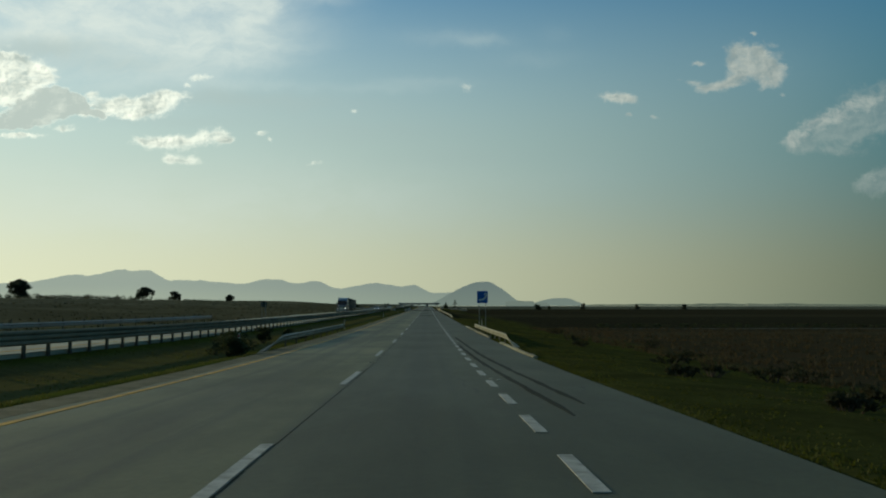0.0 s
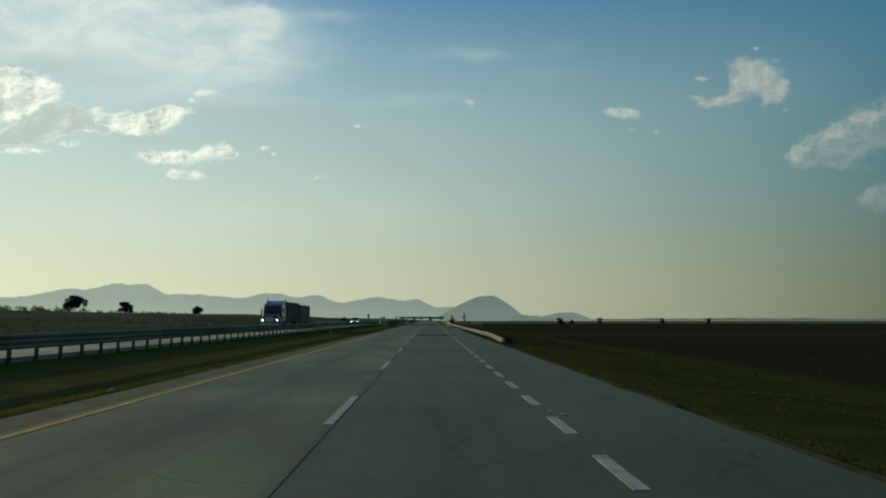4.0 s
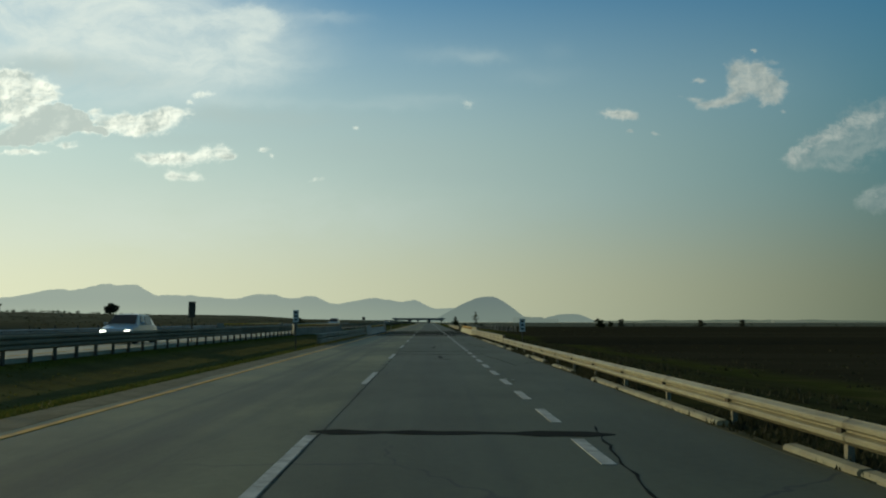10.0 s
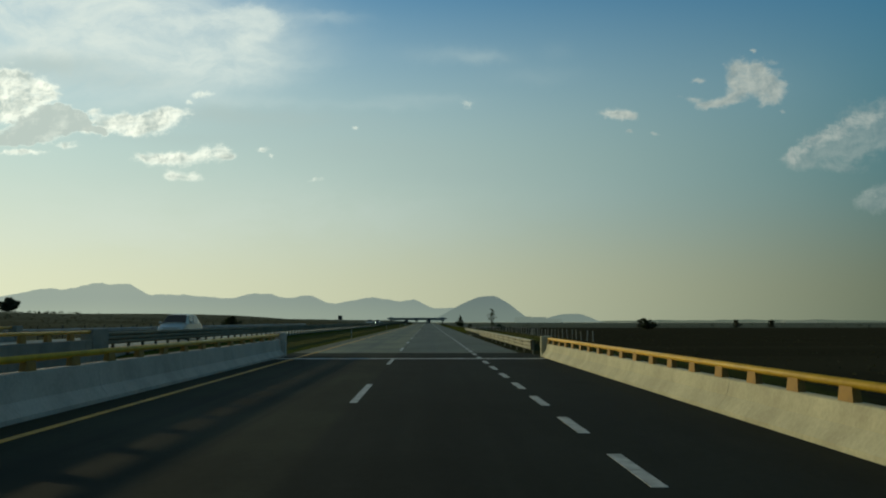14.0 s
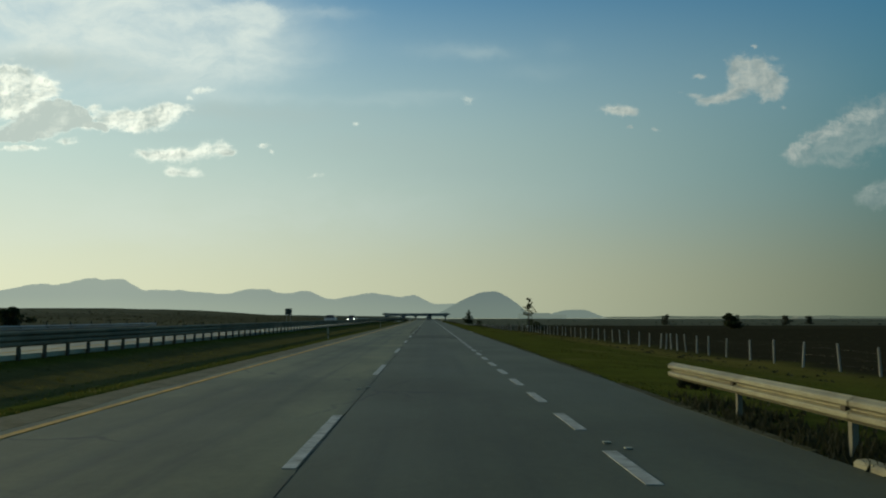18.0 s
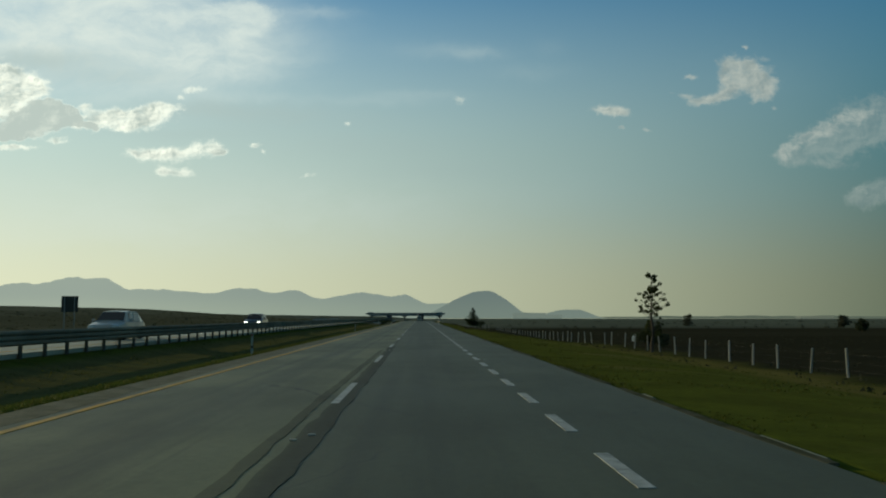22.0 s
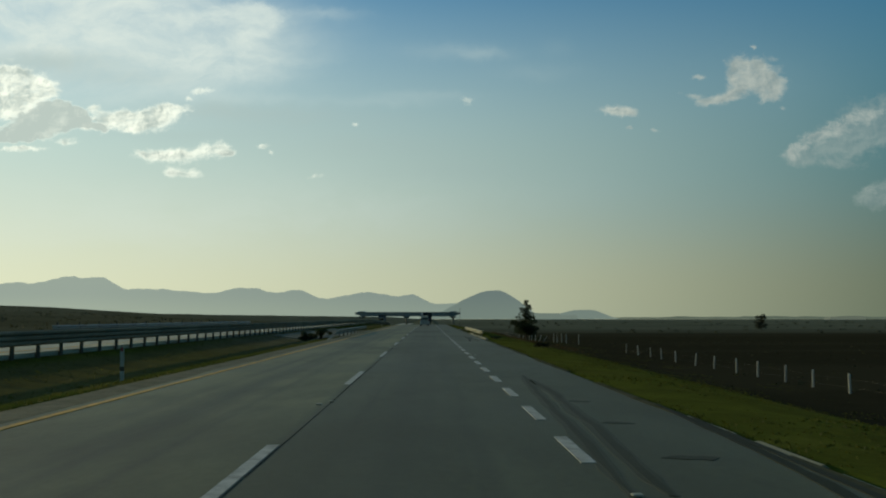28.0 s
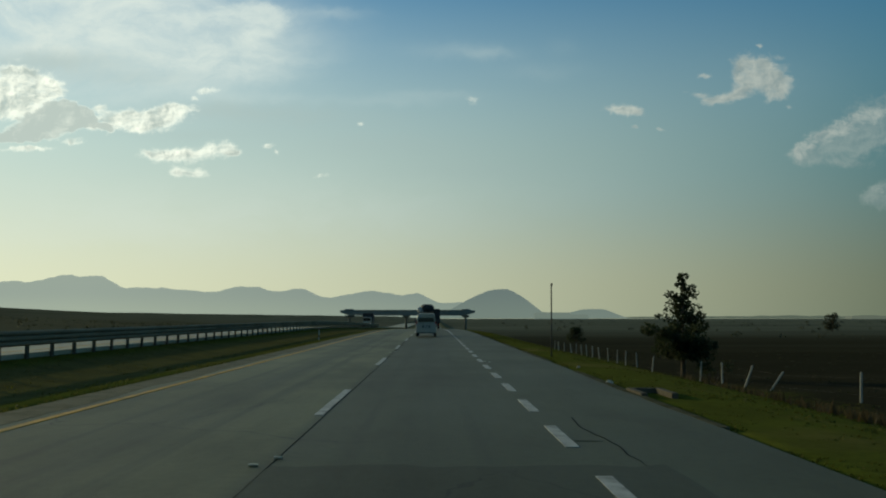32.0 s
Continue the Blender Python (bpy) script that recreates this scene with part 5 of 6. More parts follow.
# ---- signs, posts, fence ----
def phone_sign():
    s = thing("phone_sign", "blue roadside sign with a white telephone handset", "road sign", pose(5.73, 86.8, -0.02))
    part("panel", box(-0.53, 0.53, -0.02, 0.0, 2.55, 3.74, 0.012), M["blue"], s)
    part("panel_back", box(-0.52, 0.52, 0.001, 0.02, 2.56, 3.73), M["sign_back"], s)
    # handset: a bent grip with an ear and a mouth piece
    ring_a, ring_b, n = [], [], 14
    for i in range(n + 1):
        t = i / n
        a = radians(mix(-112, 10, t))
        r, w = 0.56, 0.07 + 0.06 * math.sin(math.pi * t) ** 0.8
        c = Vector((-0.14, 3.40))
        ring_a.append((c.x + (r + w * 0.4) * math.cos(a), c.y + (r + w * 0.4) * math.sin(a)))
        ring_b.append((c.x + (r - w) * math.cos(a), c.y + (r - w) * math.sin(a)))
    ring = [((x + 0.0), z) for x, z in ring_a + ring_b[::-1]]
    part("handset", loft([[(x, -0.027, z) for x, z in ring], [(x, -0.0195, z) for x, z in ring]]), M["sign_white"], s, "white telephone handset symbol")
    for cx, cz, name in ((-0.245, 2.86, "mouthpiece"), (0.26, 3.46, "earpiece")):
        bm = box(-0.055, 0.055, -0.031, -0.0285, -0.14, 0.14)
        bmesh.ops.transform(bm, matrix=Matrix.Translation((cx, 0, cz)) @ Matrix.Rotation(radians(48 if cz > 3 else 42), 4, "Y"), verts=bm.verts)
        part(name, bm, M["sign_white"], s)
    for x in (-0.31, 0.31):
        part("post", box(x - 0.025, x + 0.025, 0.021, 0.07, -0.6, 3.6, 0.008), M["zinc"], s, "thin galvanised post")


def bridge_panel(x, y, base, low, high, width=0.32, label="narrow white bridge plate on a post", bars=3, group="bridge plates", face=-1):
    s = thing("bridge_plate", label, "road sign", pose(x, y, base), group)
    part("panel", box(-width / 2, width / 2, -0.012, 0.012, low, high, 0.006), M["sign_white"] if face < 0 else M["sign_back"], s)
    for i in range(bars if face < 0 else 0):
        z = mix(low, high, (i + 0.7) / (bars + 0.4))
        part("text_bar", box(-width * 0.28, width * 0.28, -0.018, -0.0125, z - 0.05, z + 0.05), M["black"], s)
    part("post", box(-0.03, 0.03, 0.013, 0.06, -0.5, high - 0.04), M["post_dark"], s)


def back_sign(x, y, low, high, w):
    s = thing("road_sign", "dark back of a sign that faces oncoming traffic", "road sign", pose(x, y, ground_z(x, y)), "signs of the far carriageway")
    g = ground_z(x, y)
    part("panel", box(-w / 2, w / 2, -0.01, 0.01, low - g, high - g, 0.02), M["sign_back"], s)
    for px in (-w * 0.3, w * 0.3):
        part("post", box(px - 0.03, px + 0.03, -0.06, -0.011, -0.5, high - g - 0.05), M["zinc"], s)


def marker_post():
    m = thing("marker_post", "pale plastic marker post with a dark band", "marker post", pose(0, 0, 0), "marker posts")
    part("shaft", loft([[(-0.05, -0.03, -0.3), (0.05, -0.03, -0.3), (0.05, 0.03, -0.3), (-0.05, 0.03, -0.3)], [(-0.045, -0.025, 0.92), (0.045, -0.025, 0.92), (0.045, 0.025, 0.92), (-0.045, 0.025, 0.92)],
                        [(-0.03, -0.02, 0.97), (0.03, -0.02, 0.97), (0.03, 0.02, 0.97), (-0.03, 0.02, 0.97)]]), M["white_post"], m)
    part("band", box(-0.054, 0.054, -0.034, 0.034, 0.26, 0.38), M["post_dark"], m)
    part("reflector", box(-0.03, 0.03, -0.032, -0.024, 0.80, 0.90), M["tail_red"], m)
    return m


def place_markers():
    first = marker_post()
    spots = [(-8.0, 39), (-8.0, 88), (-8.1, 168), (-8.2, 254), (-7.9, 422), (-8.0, 500), (-7.8, 570), (-8.0, 636), (-8.1, 699), (-8.2, 836), (5.78, 88.1)]
    for i, (x, y) in enumerate(spots):
        at = pose(x, y, ground_z(x, y), 0, (i * 37 % 5) - 2, (i * 53 % 13) - 6)
        if i == 0:
            first.matrix_basis = at
        else:
            copy_thing(first, at)


def fence():
    rnd = random.Random(21)
    f = thing("wire_fence", "wire fence on pale concrete posts beside the verge", "fence", pose(0, 0, 0))
    post = mesh_of("fence_post", loft([[(r * math.cos(k * math.pi / 4 + 0.4), r * math.sin(k * math.pi / 4 + 0.4), z) for k in range(8)] for r, z in ((0.066, -0.5), (0.057, 1.38), (0.03, 1.44))]), M["fence_post"])
    tops = []
    spots = [442.4 + 4.1 * k for k in range(13)] + [495.7, 498.6, 501.2, 503.5, 505.5, 507.2, 509.0] + [512.8 + 4.13 * k for k in range(14)]
    spots += [571.2, 575.0, 579.1, 583.1, 587.3, 591.9, 595.6, 599.5, 603.9, 607.8, 612.6, 616.8, 623.1, 626.5, 634.0, 638.0, 643.2, 647.8, 650.5, 654.7, 659.1, 663.4]
    spots += [667.6 + 4.05 * k for k in range(14)] + [724.0, 727.9, 731.7, 736.4, 740.9, 745.6, 749.8, 753.8, 758.4, 763.4]
    while spots[-1] < 902:
        spots.append(spots[-1] + rnd.choice((3.6, 4.0, 4.5, 5.2)))
    for y in spots:
        y += rnd.uniform(-0.03, 0.03)
        x = 20.3 - 1.6 * step(790, 850, y) + rnd.uniform(-0.08, 0.08)
        lean = rnd.gauss(0, 2.2)
        if rnd.random() < 0.05 and 780 < y:
            lean = rnd.choice((-1, 1)) * rnd.uniform(14, 32)
        for spot, tilt in ((826.0, 20.0), (821.0, 36.0)):
            lean = tilt if abs(y - spot) < 2.0 else lean
        base = Matrix.Translation((x, y, ground_z(x, y) - rnd.uniform(0, 0.12) - 0.45 * (step(665, 700, y) - step(768, 790, y)))) @ pose(0, 0, 0, rnd.gauss(0, 2), lean, rnd.uniform(-20, 20))
        if not 766.0 < y < 788.0 and (y < 768 or rnd.random() > 0.15):
            part("fence_post", post, None, f, at=base)
            tops.append(base)
    runs = [[tops[0]]]
    for a, b in zip(tops, tops[1:]):
        if b.translation.y - a.translation.y > 11:
            runs.append([])
        runs[-1].append(b)
    for h in (0.4, 0.78, 1.16):
        for run in runs:
            if len(run) < 2:
                continue
            rings = []
            for m in run:
                p = m @ Vector((-0.045, 0, h))
                rings.append([(p.x + 0.0016 * math.cos(k * 2.09), p.y, p.z + 0.0016 * math.sin(k * 2.09)) for k in range(3)])
            part("wire_strand", loft(rings), M["wire"], f)


def lone_pole():
    p = thing("pole", "thin dark upright pole on the verge", "pole", pose(5.1, 808, ground_z(5.1, 808)))
    part("shaft", rod((0, 0, -0.4), (0.02, 0, 2.95), 0.035, 0.028), M["pole"], p, smooth=True)
    part("cap", rod((0.02, 0, 2.95), (0.05, 0, 3.05), 0.05, 0.035), M["pole"], p)


phone_sign()
bridge_panel(5.25, 288, -0.1, 1.10, 1.82)
bridge_panel(-7.5, 288, -0.1, 1.62, 2.30)
bridge_panel(-13.6, 289, 0.2, 1.6, 2.5, 0.40, "dark back of a narrow bridge plate", face=1)
back_sign(-26.8, 146, 2.0, 2.95, 0.95)
back_sign(-26.4, 596, 1.95, 3.15, 1.25)
place_markers()
fence()
lone_pole()


# ---- vehicles ----
def rounded(hw, z0, z1, y, r=0.18, tuck=0.0):
    """Half-round-cornered cross-section of a body at y: half-width, floor and roof."""
    pts = []
    n = 4
    for cx, cz, a0 in ((hw - r, z1 - r, 0), (-(hw - r), z1 - r, 90)):
        for i in range(n + 1):
            a = radians(a0 + 90 * i / n)
            pts.append((cx * (1 - tuck) + r * math.cos(a), y, cz + r * math.sin(a)))
    pts += [(-hw, y, z0 + 0.4), (-hw + 0.03, y, z0), (hw - 0.03, y, z0), (hw, y, z0 + 0.4)]
    return pts


def wheel(parent, x, y, r=0.33, w=0.22, lift=0.0):
    side = 1 if x > 0 else -1
    tyre = part("wheel", rod((x - w / 2, y, r + lift), (x + w / 2, y, r + lift), r, sides=22), M["rubber"], parent, smooth=False)
    part("rim", rod((x + side * (w / 2 - 0.02), y, r + lift), (x + side * (w / 2 + 0.012), y, r + lift), r * 0.62, r * 0.55, 16), M["steel"], tyre)


def minibus(at):
    v = thing("minibus", "dusty white minibus with dark windows and bundles tied on its roof", "van", at)
    rings = [rounded(0.84, 0.36, 1.94, 0.0, 0.20, 0.20), rounded(0.86, 0.30, 1.99, 0.10, 0.22, 0.20), rounded(0.87, 0.28, 2.02, 2.2, 0.22, 0.20), rounded(0.87, 0.28, 2.01, 3.6, 0.22, 0.20),
             rounded(0.86, 0.30, 1.60, 4.35, 0.22, 0.12), rounded(0.84, 0.34, 1.25, 4.72, 0.20, 0.03), rounded(0.78, 0.40, 1.05, 4.84, 0.15)]
    part("body", loft(rings), M["van_white"], v, smooth=False)
    # tailgate: window, frame ridge, number plate, lamps and bumper
    part("rear_window", loft([[(x * s, y, z) for x, y, z in ((-0.70, d, 1.24), (0.70, d, 1.24), (0.60, d + 0.02, 1.72), (-0.60, d + 0.02, 1.72))] for s, d in ((1.0, 0.02), (0.98, -0.016))]), M["glass"], v, "dark tinted rear window")
    part("tailgate_seam", box(-0.78, 0.78, -0.006, 0.01, 1.08, 1.10), M["grey_plastic"], v)
    part("plate_recess", box(-0.34, 0.34, -0.012, 0.02, 0.76, 0.96, 0.01), M["grey_plastic"], v, "dark number plate recess")
    part("number_plate", box(-0.17, 0.17, -0.02, -0.011, 0.79, 0.92), M["sign_white"], v)
    part("plate_bar", box(-0.13, 0.13, -0.0245, -0.0195, 0.83, 0.88), M["black"], v)
    part("rear_bumper", loft([[(x, y, z) for x, y in ((-0.86, 0.30), (-0.85, -0.05), (-0.75, -0.11), (0.75, -0.11), (0.85, -0.05), (0.86, 0.30))] for z in (0.36, 0.62)]), M["van_white"], v)
    part("bumper_lip", box(-0.70, 0.70, -0.10, 0.1, 0.28, 0.37, 0.02), M["grey_plastic"], v)
    for s in (-1, 1):
        lamp = part("tail_lamp", box(min(s * 0.75, s * 0.872), max(s * 0.75, s * 0.872), -0.014, 0.10, 0.95, 1.28, 0.02), M["tail_red"], v, "red tail lamp")
        part("reverse_lens", box(min(s * 0.77, s * 0.86), max(s * 0.77, s * 0.86), -0.019, -0.012, 0.98, 1.06), M["sign_white"], lamp)
        for y0, y1 in ((0.5, 1.45), (1.52, 2.5), (2.6, 3.45)):
            x = 0.868 * s
            part("side_window", box(min(x, x - s * 0.03), max(x, x - s * 0.03) + 0.004, y0, y1, 1.24, 1.62, 0.01), M["glass"], v)
        mirror = part("mirror", box(min(s * 0.90, s * 1.08), max(s * 0.90, s * 1.08), 3.75, 3.87, 1.20, 1.48, 0.03), M["grey_plastic"], v)
        part("mirror_arm", rod((s * 0.84, 3.85, 1.25), (s * 0.98, 3.82, 1.28), 0.02), M["grey_plastic"], mirror)
        for y in (0.95, 3.75):
            wheel(v, s * 0.74, y)
    part("windscreen", loft([[(x, y, z) for x, y, z in ((-0.66, 3.80 + d, 1.90), (0.66, 3.80 + d, 1.90), (0.74, 4.46 + d, 1.40), (-0.74, 4.46 + d, 1.40))] for d in (-0.04, 0.06)]), M["glass"], v)
    # roof rack
    for s in (-0.6, 0.6):
        part("rack_rail", rod((s, 0.15, 2.09), (s, 3.2, 2.09), 0.02), M["steel"], v)
    for y in (0.25, 1.2, 2.2, 3.1):
        part("rack_bar", rod((-0.62, y, 2.085), (0.62, y, 2.085), 0.018), M["steel"], v)
        for s in (-0.6, 0.6):
            part("rack_foot", rod((s, y, 1.98), (s, y, 2.09), 0.018), M["steel"], v)
    return v


def bundle(name, label, mat, size, at, seed):
    bm = bmesh.new()
    bmesh.ops.create_icosphere(bm, subdivisions=4, radius=1.0)
    for q in bm.verts:
        c = q.co.copy()
        c = Vector([math.copysign(abs(k) ** 0.62, k) for k in c])
        c *= 1 + 0.10 * noise.noise(c * 2.2 + Vector((seed, 0, 0))) + 0.03 * noise.noise(c * 7 + Vector((0, seed, 0)))
        c.z = max(c.z, -0.8)
        q.co = Vector((c.x * size[0], c.y * size[1], c.z * size[2]))
    ob = part(name, bm, mat, smooth=True, at=at)
    return tagged(ob, label, "luggage")


def truck_wheels(parent, ys, hw):
    for y in ys:
        for s in (-1, 1):
            wheel(parent, s * (hw - 0.16), y, 0.5, 0.30)


def box_trailer(parent, name, y0, y1, mat, hw=1.25, z0=1.15, z1=3.55):
    t = part(name, box(-hw, hw, y0, y1, z0, z1, 0.04), mat, parent)
    n = int((y1 - y0) / 1.1)
    for i in range(n + 1):
        y = mix(y0 + 0.08, y1 - 0.08, i / n)
        for s in (-1, 1):
            part("side_rib", box(min(s * hw, s * (hw + 0.035)), max(s * hw, s * (hw + 0.035)), y - 0.04, y + 0.04, z0, z1 - 0.05), M["trailer"], t)
    part("chassis", box(-0.5, 0.5, y0 + 0.2, y1 - 0.2, 0.85, z0 + 0.02), M["grey_plastic"], t)
    return t


def road_train(at):
    """Long-nosed tractor with two box trailers; its nose points to -y."""
    v = thing("articulated_truck", "dark long-nosed truck with two box trailers and lit headlamps", "truck", at)
    part("bonnet", loft([[(x * a, y, z) for x, z in ((-0.95, 0.75), (0.95, 0.75), (1.0, 1.35), (0.85, h), (-0.85, h), (-1.0, 1.35))] for a, y, h in ((0.90, 0.1, 1.62), (1.0, 0.5, 1.78), (1.08, 2.0, 1.95))]), M["truck_blue"], v)
    part("cab", loft([[(x, y, z) for x, z in ((-1.15, 0.8), (1.15, 0.8), (1.2, 1.6), (1.1, h), (-1.1, h), (-1.2, 1.6))] for y, h in ((2.0, 2.0), (2.35, 2.85), (2.8, 3.05), (4.6, 3.5))]), M["truck_blue"], v)
    part("windscreen", loft([[(x, y + d, z) for x, y, z in ((-1.0, 1.98, 2.05), (1.0, 1.98, 2.05), (0.98, 2.30, 2.76), (-0.98, 2.30, 2.76))] for d in (-0.03, 0.05)]), M["glass"], v)
    part("grille", box(-0.55, 0.55, 0.02, 0.14, 0.85, 1.5, 0.03), M["chrome"], v, "bright chrome grille")
    part("front_bumper", box(-1.15, 1.15, -0.08, 0.2, 0.38, 0.74, 0.05), M["chrome"], v)
    for s in (-1, 1):
        lamp = part("headlamp", box(min(s * 0.72, s * 1.0), max(s * 0.72, s * 1.0), 0.16, 0.42, 0.95, 1.20, 0.03), M["grey_plastic"], v)
        part("headlamp_lens", rod((s * 0.86, 0.10, 1.07), (s * 0.86, 0.165, 1.07), 0.10), M["lamp_on"], lamp, "lit headlamp lens")
        part("fender", box(min(s * 0.92, s * 1.22), max(s * 0.92, s * 1.22), 0.5, 1.75, 0.85, 1.15, 0.10), M["truck_blue"], v)
        part("mirror", box(min(s * 1.28, s * 1.48), max(s * 1.28, s * 1.48), 2.1, 2.2, 1.8, 2.5, 0.03), M["chrome"], v)
        part("mirror_arm", rod((s * 1.12, 2.2, 2.2), (s * 1.35, 2.15, 2.2), 0.025), M["chrome"], v)
        part("exhaust_pipe", rod((s * 1.15, 4.8, 0.9), (s * 1.15, 4.8, 3.7), 0.08), M["chrome"], v)
        part("side_window", box(min(s * 1.17, s * 1.19), max(s * 1.17, s * 1.19) , 2.7, 3.5, 1.85, 2.5, 0.005), M["glass"], v)
    part("frame_rail", box(-0.5, 0.5, 1.0, 7.5, 0.6, 0.84), M["grey_plastic"], v)
    box_trailer(v, "front_trailer", 6.0, 15.6, M["tarp"], z1=3.4)
    box_trailer(v, "rear_trailer", 17.0, 26.4, M["trailer"], z1=3.2)
    part("drawbar", rod((0, 15.6, 0.95), (0, 17.2, 0.95), 0.08), M["grey_plastic"], v)
    truck_wheels(v, (1.1, 5.6, 6.9, 13.6, 14.9, 18.2, 24.2, 25.5), 1.22)
    return v


def box_truck(at, label, mat, front="van_white", toward_us=True):
    v = thing("box_truck", label, "truck", at)
    s = -1 if toward_us else 1
    def b(x0, x1, y0, y1, z0, z1, bevel=0.03):
        return box(x0, x1, min(s * y0, s * y1), max(s * y0, s * y1), z0, z1, bevel)
    part("cab", b(-1.05, 1.05, 4.2, 6.0, 0.6, 2.6, 0.14), M[front], v)
    part("windscreen", b(-0.92, 0.92, 5.95, 6.03, 1.55, 2.4, 0.02), M["glass"], v)
    part("bumper", b(-1.1, 1.1, 5.8, 6.1, 0.4, 0.75, 0.05), M["grey_plastic"], v)
    part("cargo_box", b(-1.28, 1.28, -2.5, 4.1, 1.0, 3.6, 0.04), mat, v)
    part("chassis", b(-0.5, 0.5, -2.4, 5.5, 0.6, 1.0), M["grey_plastic"], v)
    part("rear_bar", b(-1.1, 1.1, -2.55, -2.45, 0.5, 0.65), M["grey_plastic"], v)
    for x in (-1, 1):
        part("tail_lamp", b(x * 0.95 - 0.12, x * 0.95 + 0.12, -2.58, -2.5, 0.75, 0.9, 0.01), M["tail_red"], v)
        part("headlamp", b(x * 0.8 - 0.14, x * 0.8 + 0.14, 6.0, 6.06, 0.85, 1.05, 0.01), M["lamp_on"] if toward_us else M["sign_white"], v)
    truck_wheels(v, (s * 5.0, s * -0.6, s * 0.6), 1.15)
    return v


def car(at, label, paint, lamps=True, tall=1.5, length=4.4, name="car", category="car", nose=0.25):
    """A saloon, hatchback or minivan with its nose to -y."""
    v = thing(name, label, category, at)
    def ring(y, hw, lo, belt, top, roof):
        return [(-hw + 0.04, y, lo), (hw - 0.04, y, lo), (hw, y, (lo + belt) / 2), (hw - 0.03, y, belt), (roof, y, top), (roof * 0.5, y, top + 0.03), (-roof * 0.5, y, top + 0.03), (-roof, y, top), (-hw + 0.03, y, belt), (-hw, y, (lo + belt) / 2)]
    L, belt = length, 0.92 * tall / 1.5
    lower = [ring(0.0, 0.70, 0.34, 0.58, 0.60, 0.62), ring(0.12, 0.84, 0.24, 0.72, 0.76, 0.74), ring(nose * L, 0.90, 0.20, belt, belt + 0.03, 0.78), ring(0.86 * L, 0.90, 0.20, belt, belt + 0.03, 0.78), ring(0.97 * L, 0.84, 0.26, belt - 0.08, belt - 0.04, 0.74), ring(L, 0.76, 0.34, 0.7, 0.72, 0.66)]
    part("body", loft(lower), M[paint], v)
    cab = [ring((nose - 0.02) * L, 0.80, belt - 0.1, belt - 0.02, belt + 0.02, 0.74), ring((nose + 0.15) * L, 0.84, belt - 0.1, belt, tall - 0.04, 0.62), ring((nose + 0.25) * L, 0.85, belt - 0.1, belt, tall, 0.63), ring(0.80 * L, 0.85, belt - 0.1, belt, tall - 0.04, 0.62), ring(0.96 * L, 0.80, belt - 0.1, belt - 0.02, belt + 0.05, 0.70)]
    part("cabin", loft(cab), M[paint], v)
    def pane(nm, pts, off):
        part(nm, loft([[tuple(Vector(p) + Vector(off) * s) for p in pts] for s in (-0.6, 1.0)]), M["glass"], v)
    y0, y1 = nose * L, (nose + 0.14) * L
    pane("windscreen", [(-0.70, y0, belt + 0.08), (0.70, y0, belt + 0.08), (0.58, y1, tall - 0.07), (-0.58, y1, tall - 0.07)], (0, -0.03, 0.03))
    pane("rear_window", [(-0.64, 0.94 * L, belt + 0.1), (0.64, 0.94 * L, belt + 0.1), (0.56, 0.82 * L, tall - 0.09), (-0.56, 0.82 * L, tall - 0.09)], (0, 0.03, 0.02))
    for s in (-1, 1):
        for a, b in ((nose + 0.14, 0.53), (0.55, 0.79)):
            pane("side_window", [(s * 0.80, a * L, belt + 0.04), (s * 0.80, b * L, belt + 0.04), (s * 0.645, b * L, tall - 0.09), (s * 0.645, (a + 0.05) * L, tall - 0.09)], (s * 0.025, 0, 0))
        part("headlamp", box(s * 0.62 - 0.15, s * 0.62 + 0.15, 0.02, 0.16, 0.58, 0.72, 0.03), M["lamp_on"] if lamps else M["sign_white"], v, "headlamp")
        part("tail_lamp", box(s * 0.66 - 0.12, s * 0.66 + 0.12, L - 0.10, L + 0.01, 0.62, 0.8, 0.02), M["tail_red"], v)
        part("mirror", box(s * 0.98 - 0.09, s * 0.98 + 0.09, y0 + 0.25, y0 + 0.38, belt + 0.03, belt + 0.17, 0.03), M[paint], v)
        for y in (0.18 * L, 0.80 * L):
            wheel(v, s * 0.80, y, 0.32, 0.2)
    part("grille", box(-0.38, 0.38, 0.05, 0.14, 0.42, 0.58, 0.02), M["grey_plastic"], v)
    part("plate_bar", box(-0.2, 0.2, -0.005, 0.01, 0.40, 0.48), M["sign_white"], v)
    return v


def at_road(x, y, far=True, turn=0.0):
    return pose(x, y, road_z(y) + (FAR_RISE if far else 0.0) + 0.004, 0, 0, turn)


VAN_Y = 843.0
minibus(pose(-0.40, VAN_Y, road_z(VAN_Y) + 0.004) @ Matrix.Diagonal((0.97, 1.0, 0.94, 1.0)))
bundle("roof_bundle", "dark tarpaulin bundle tied on the minibus roof", M["tarp"], (0.54, 1.1, 0.36), pose(-0.30, VAN_Y + 1.3, 2.27), 3.0)
bundle("roof_bag", "pale cloth bag on the minibus roof", M["luggage"], (0.24, 0.42, 0.25), pose(-0.86, VAN_Y + 0.75, 2.17), 8.0)
box_truck(pose(0.1, 931.0, road_z(931) + 0.004), "dark box truck driving ahead of the minibus", M["tarp"], toward_us=False)
road_train(at_road(-19.6, 204.0))
car(at_road(-16.2, 284.0), "silver hatchback with lit headlamps", "silver", True, 1.55)
car(at_road(-16.4, 389.0), "white minivan with a sloping nose", "van_white", False, 1.62, 4.7, "minivan", "van", 0.2)
car(at_road(-16.4, 575.0), "white saloon car without lit lamps", "van_white", False)
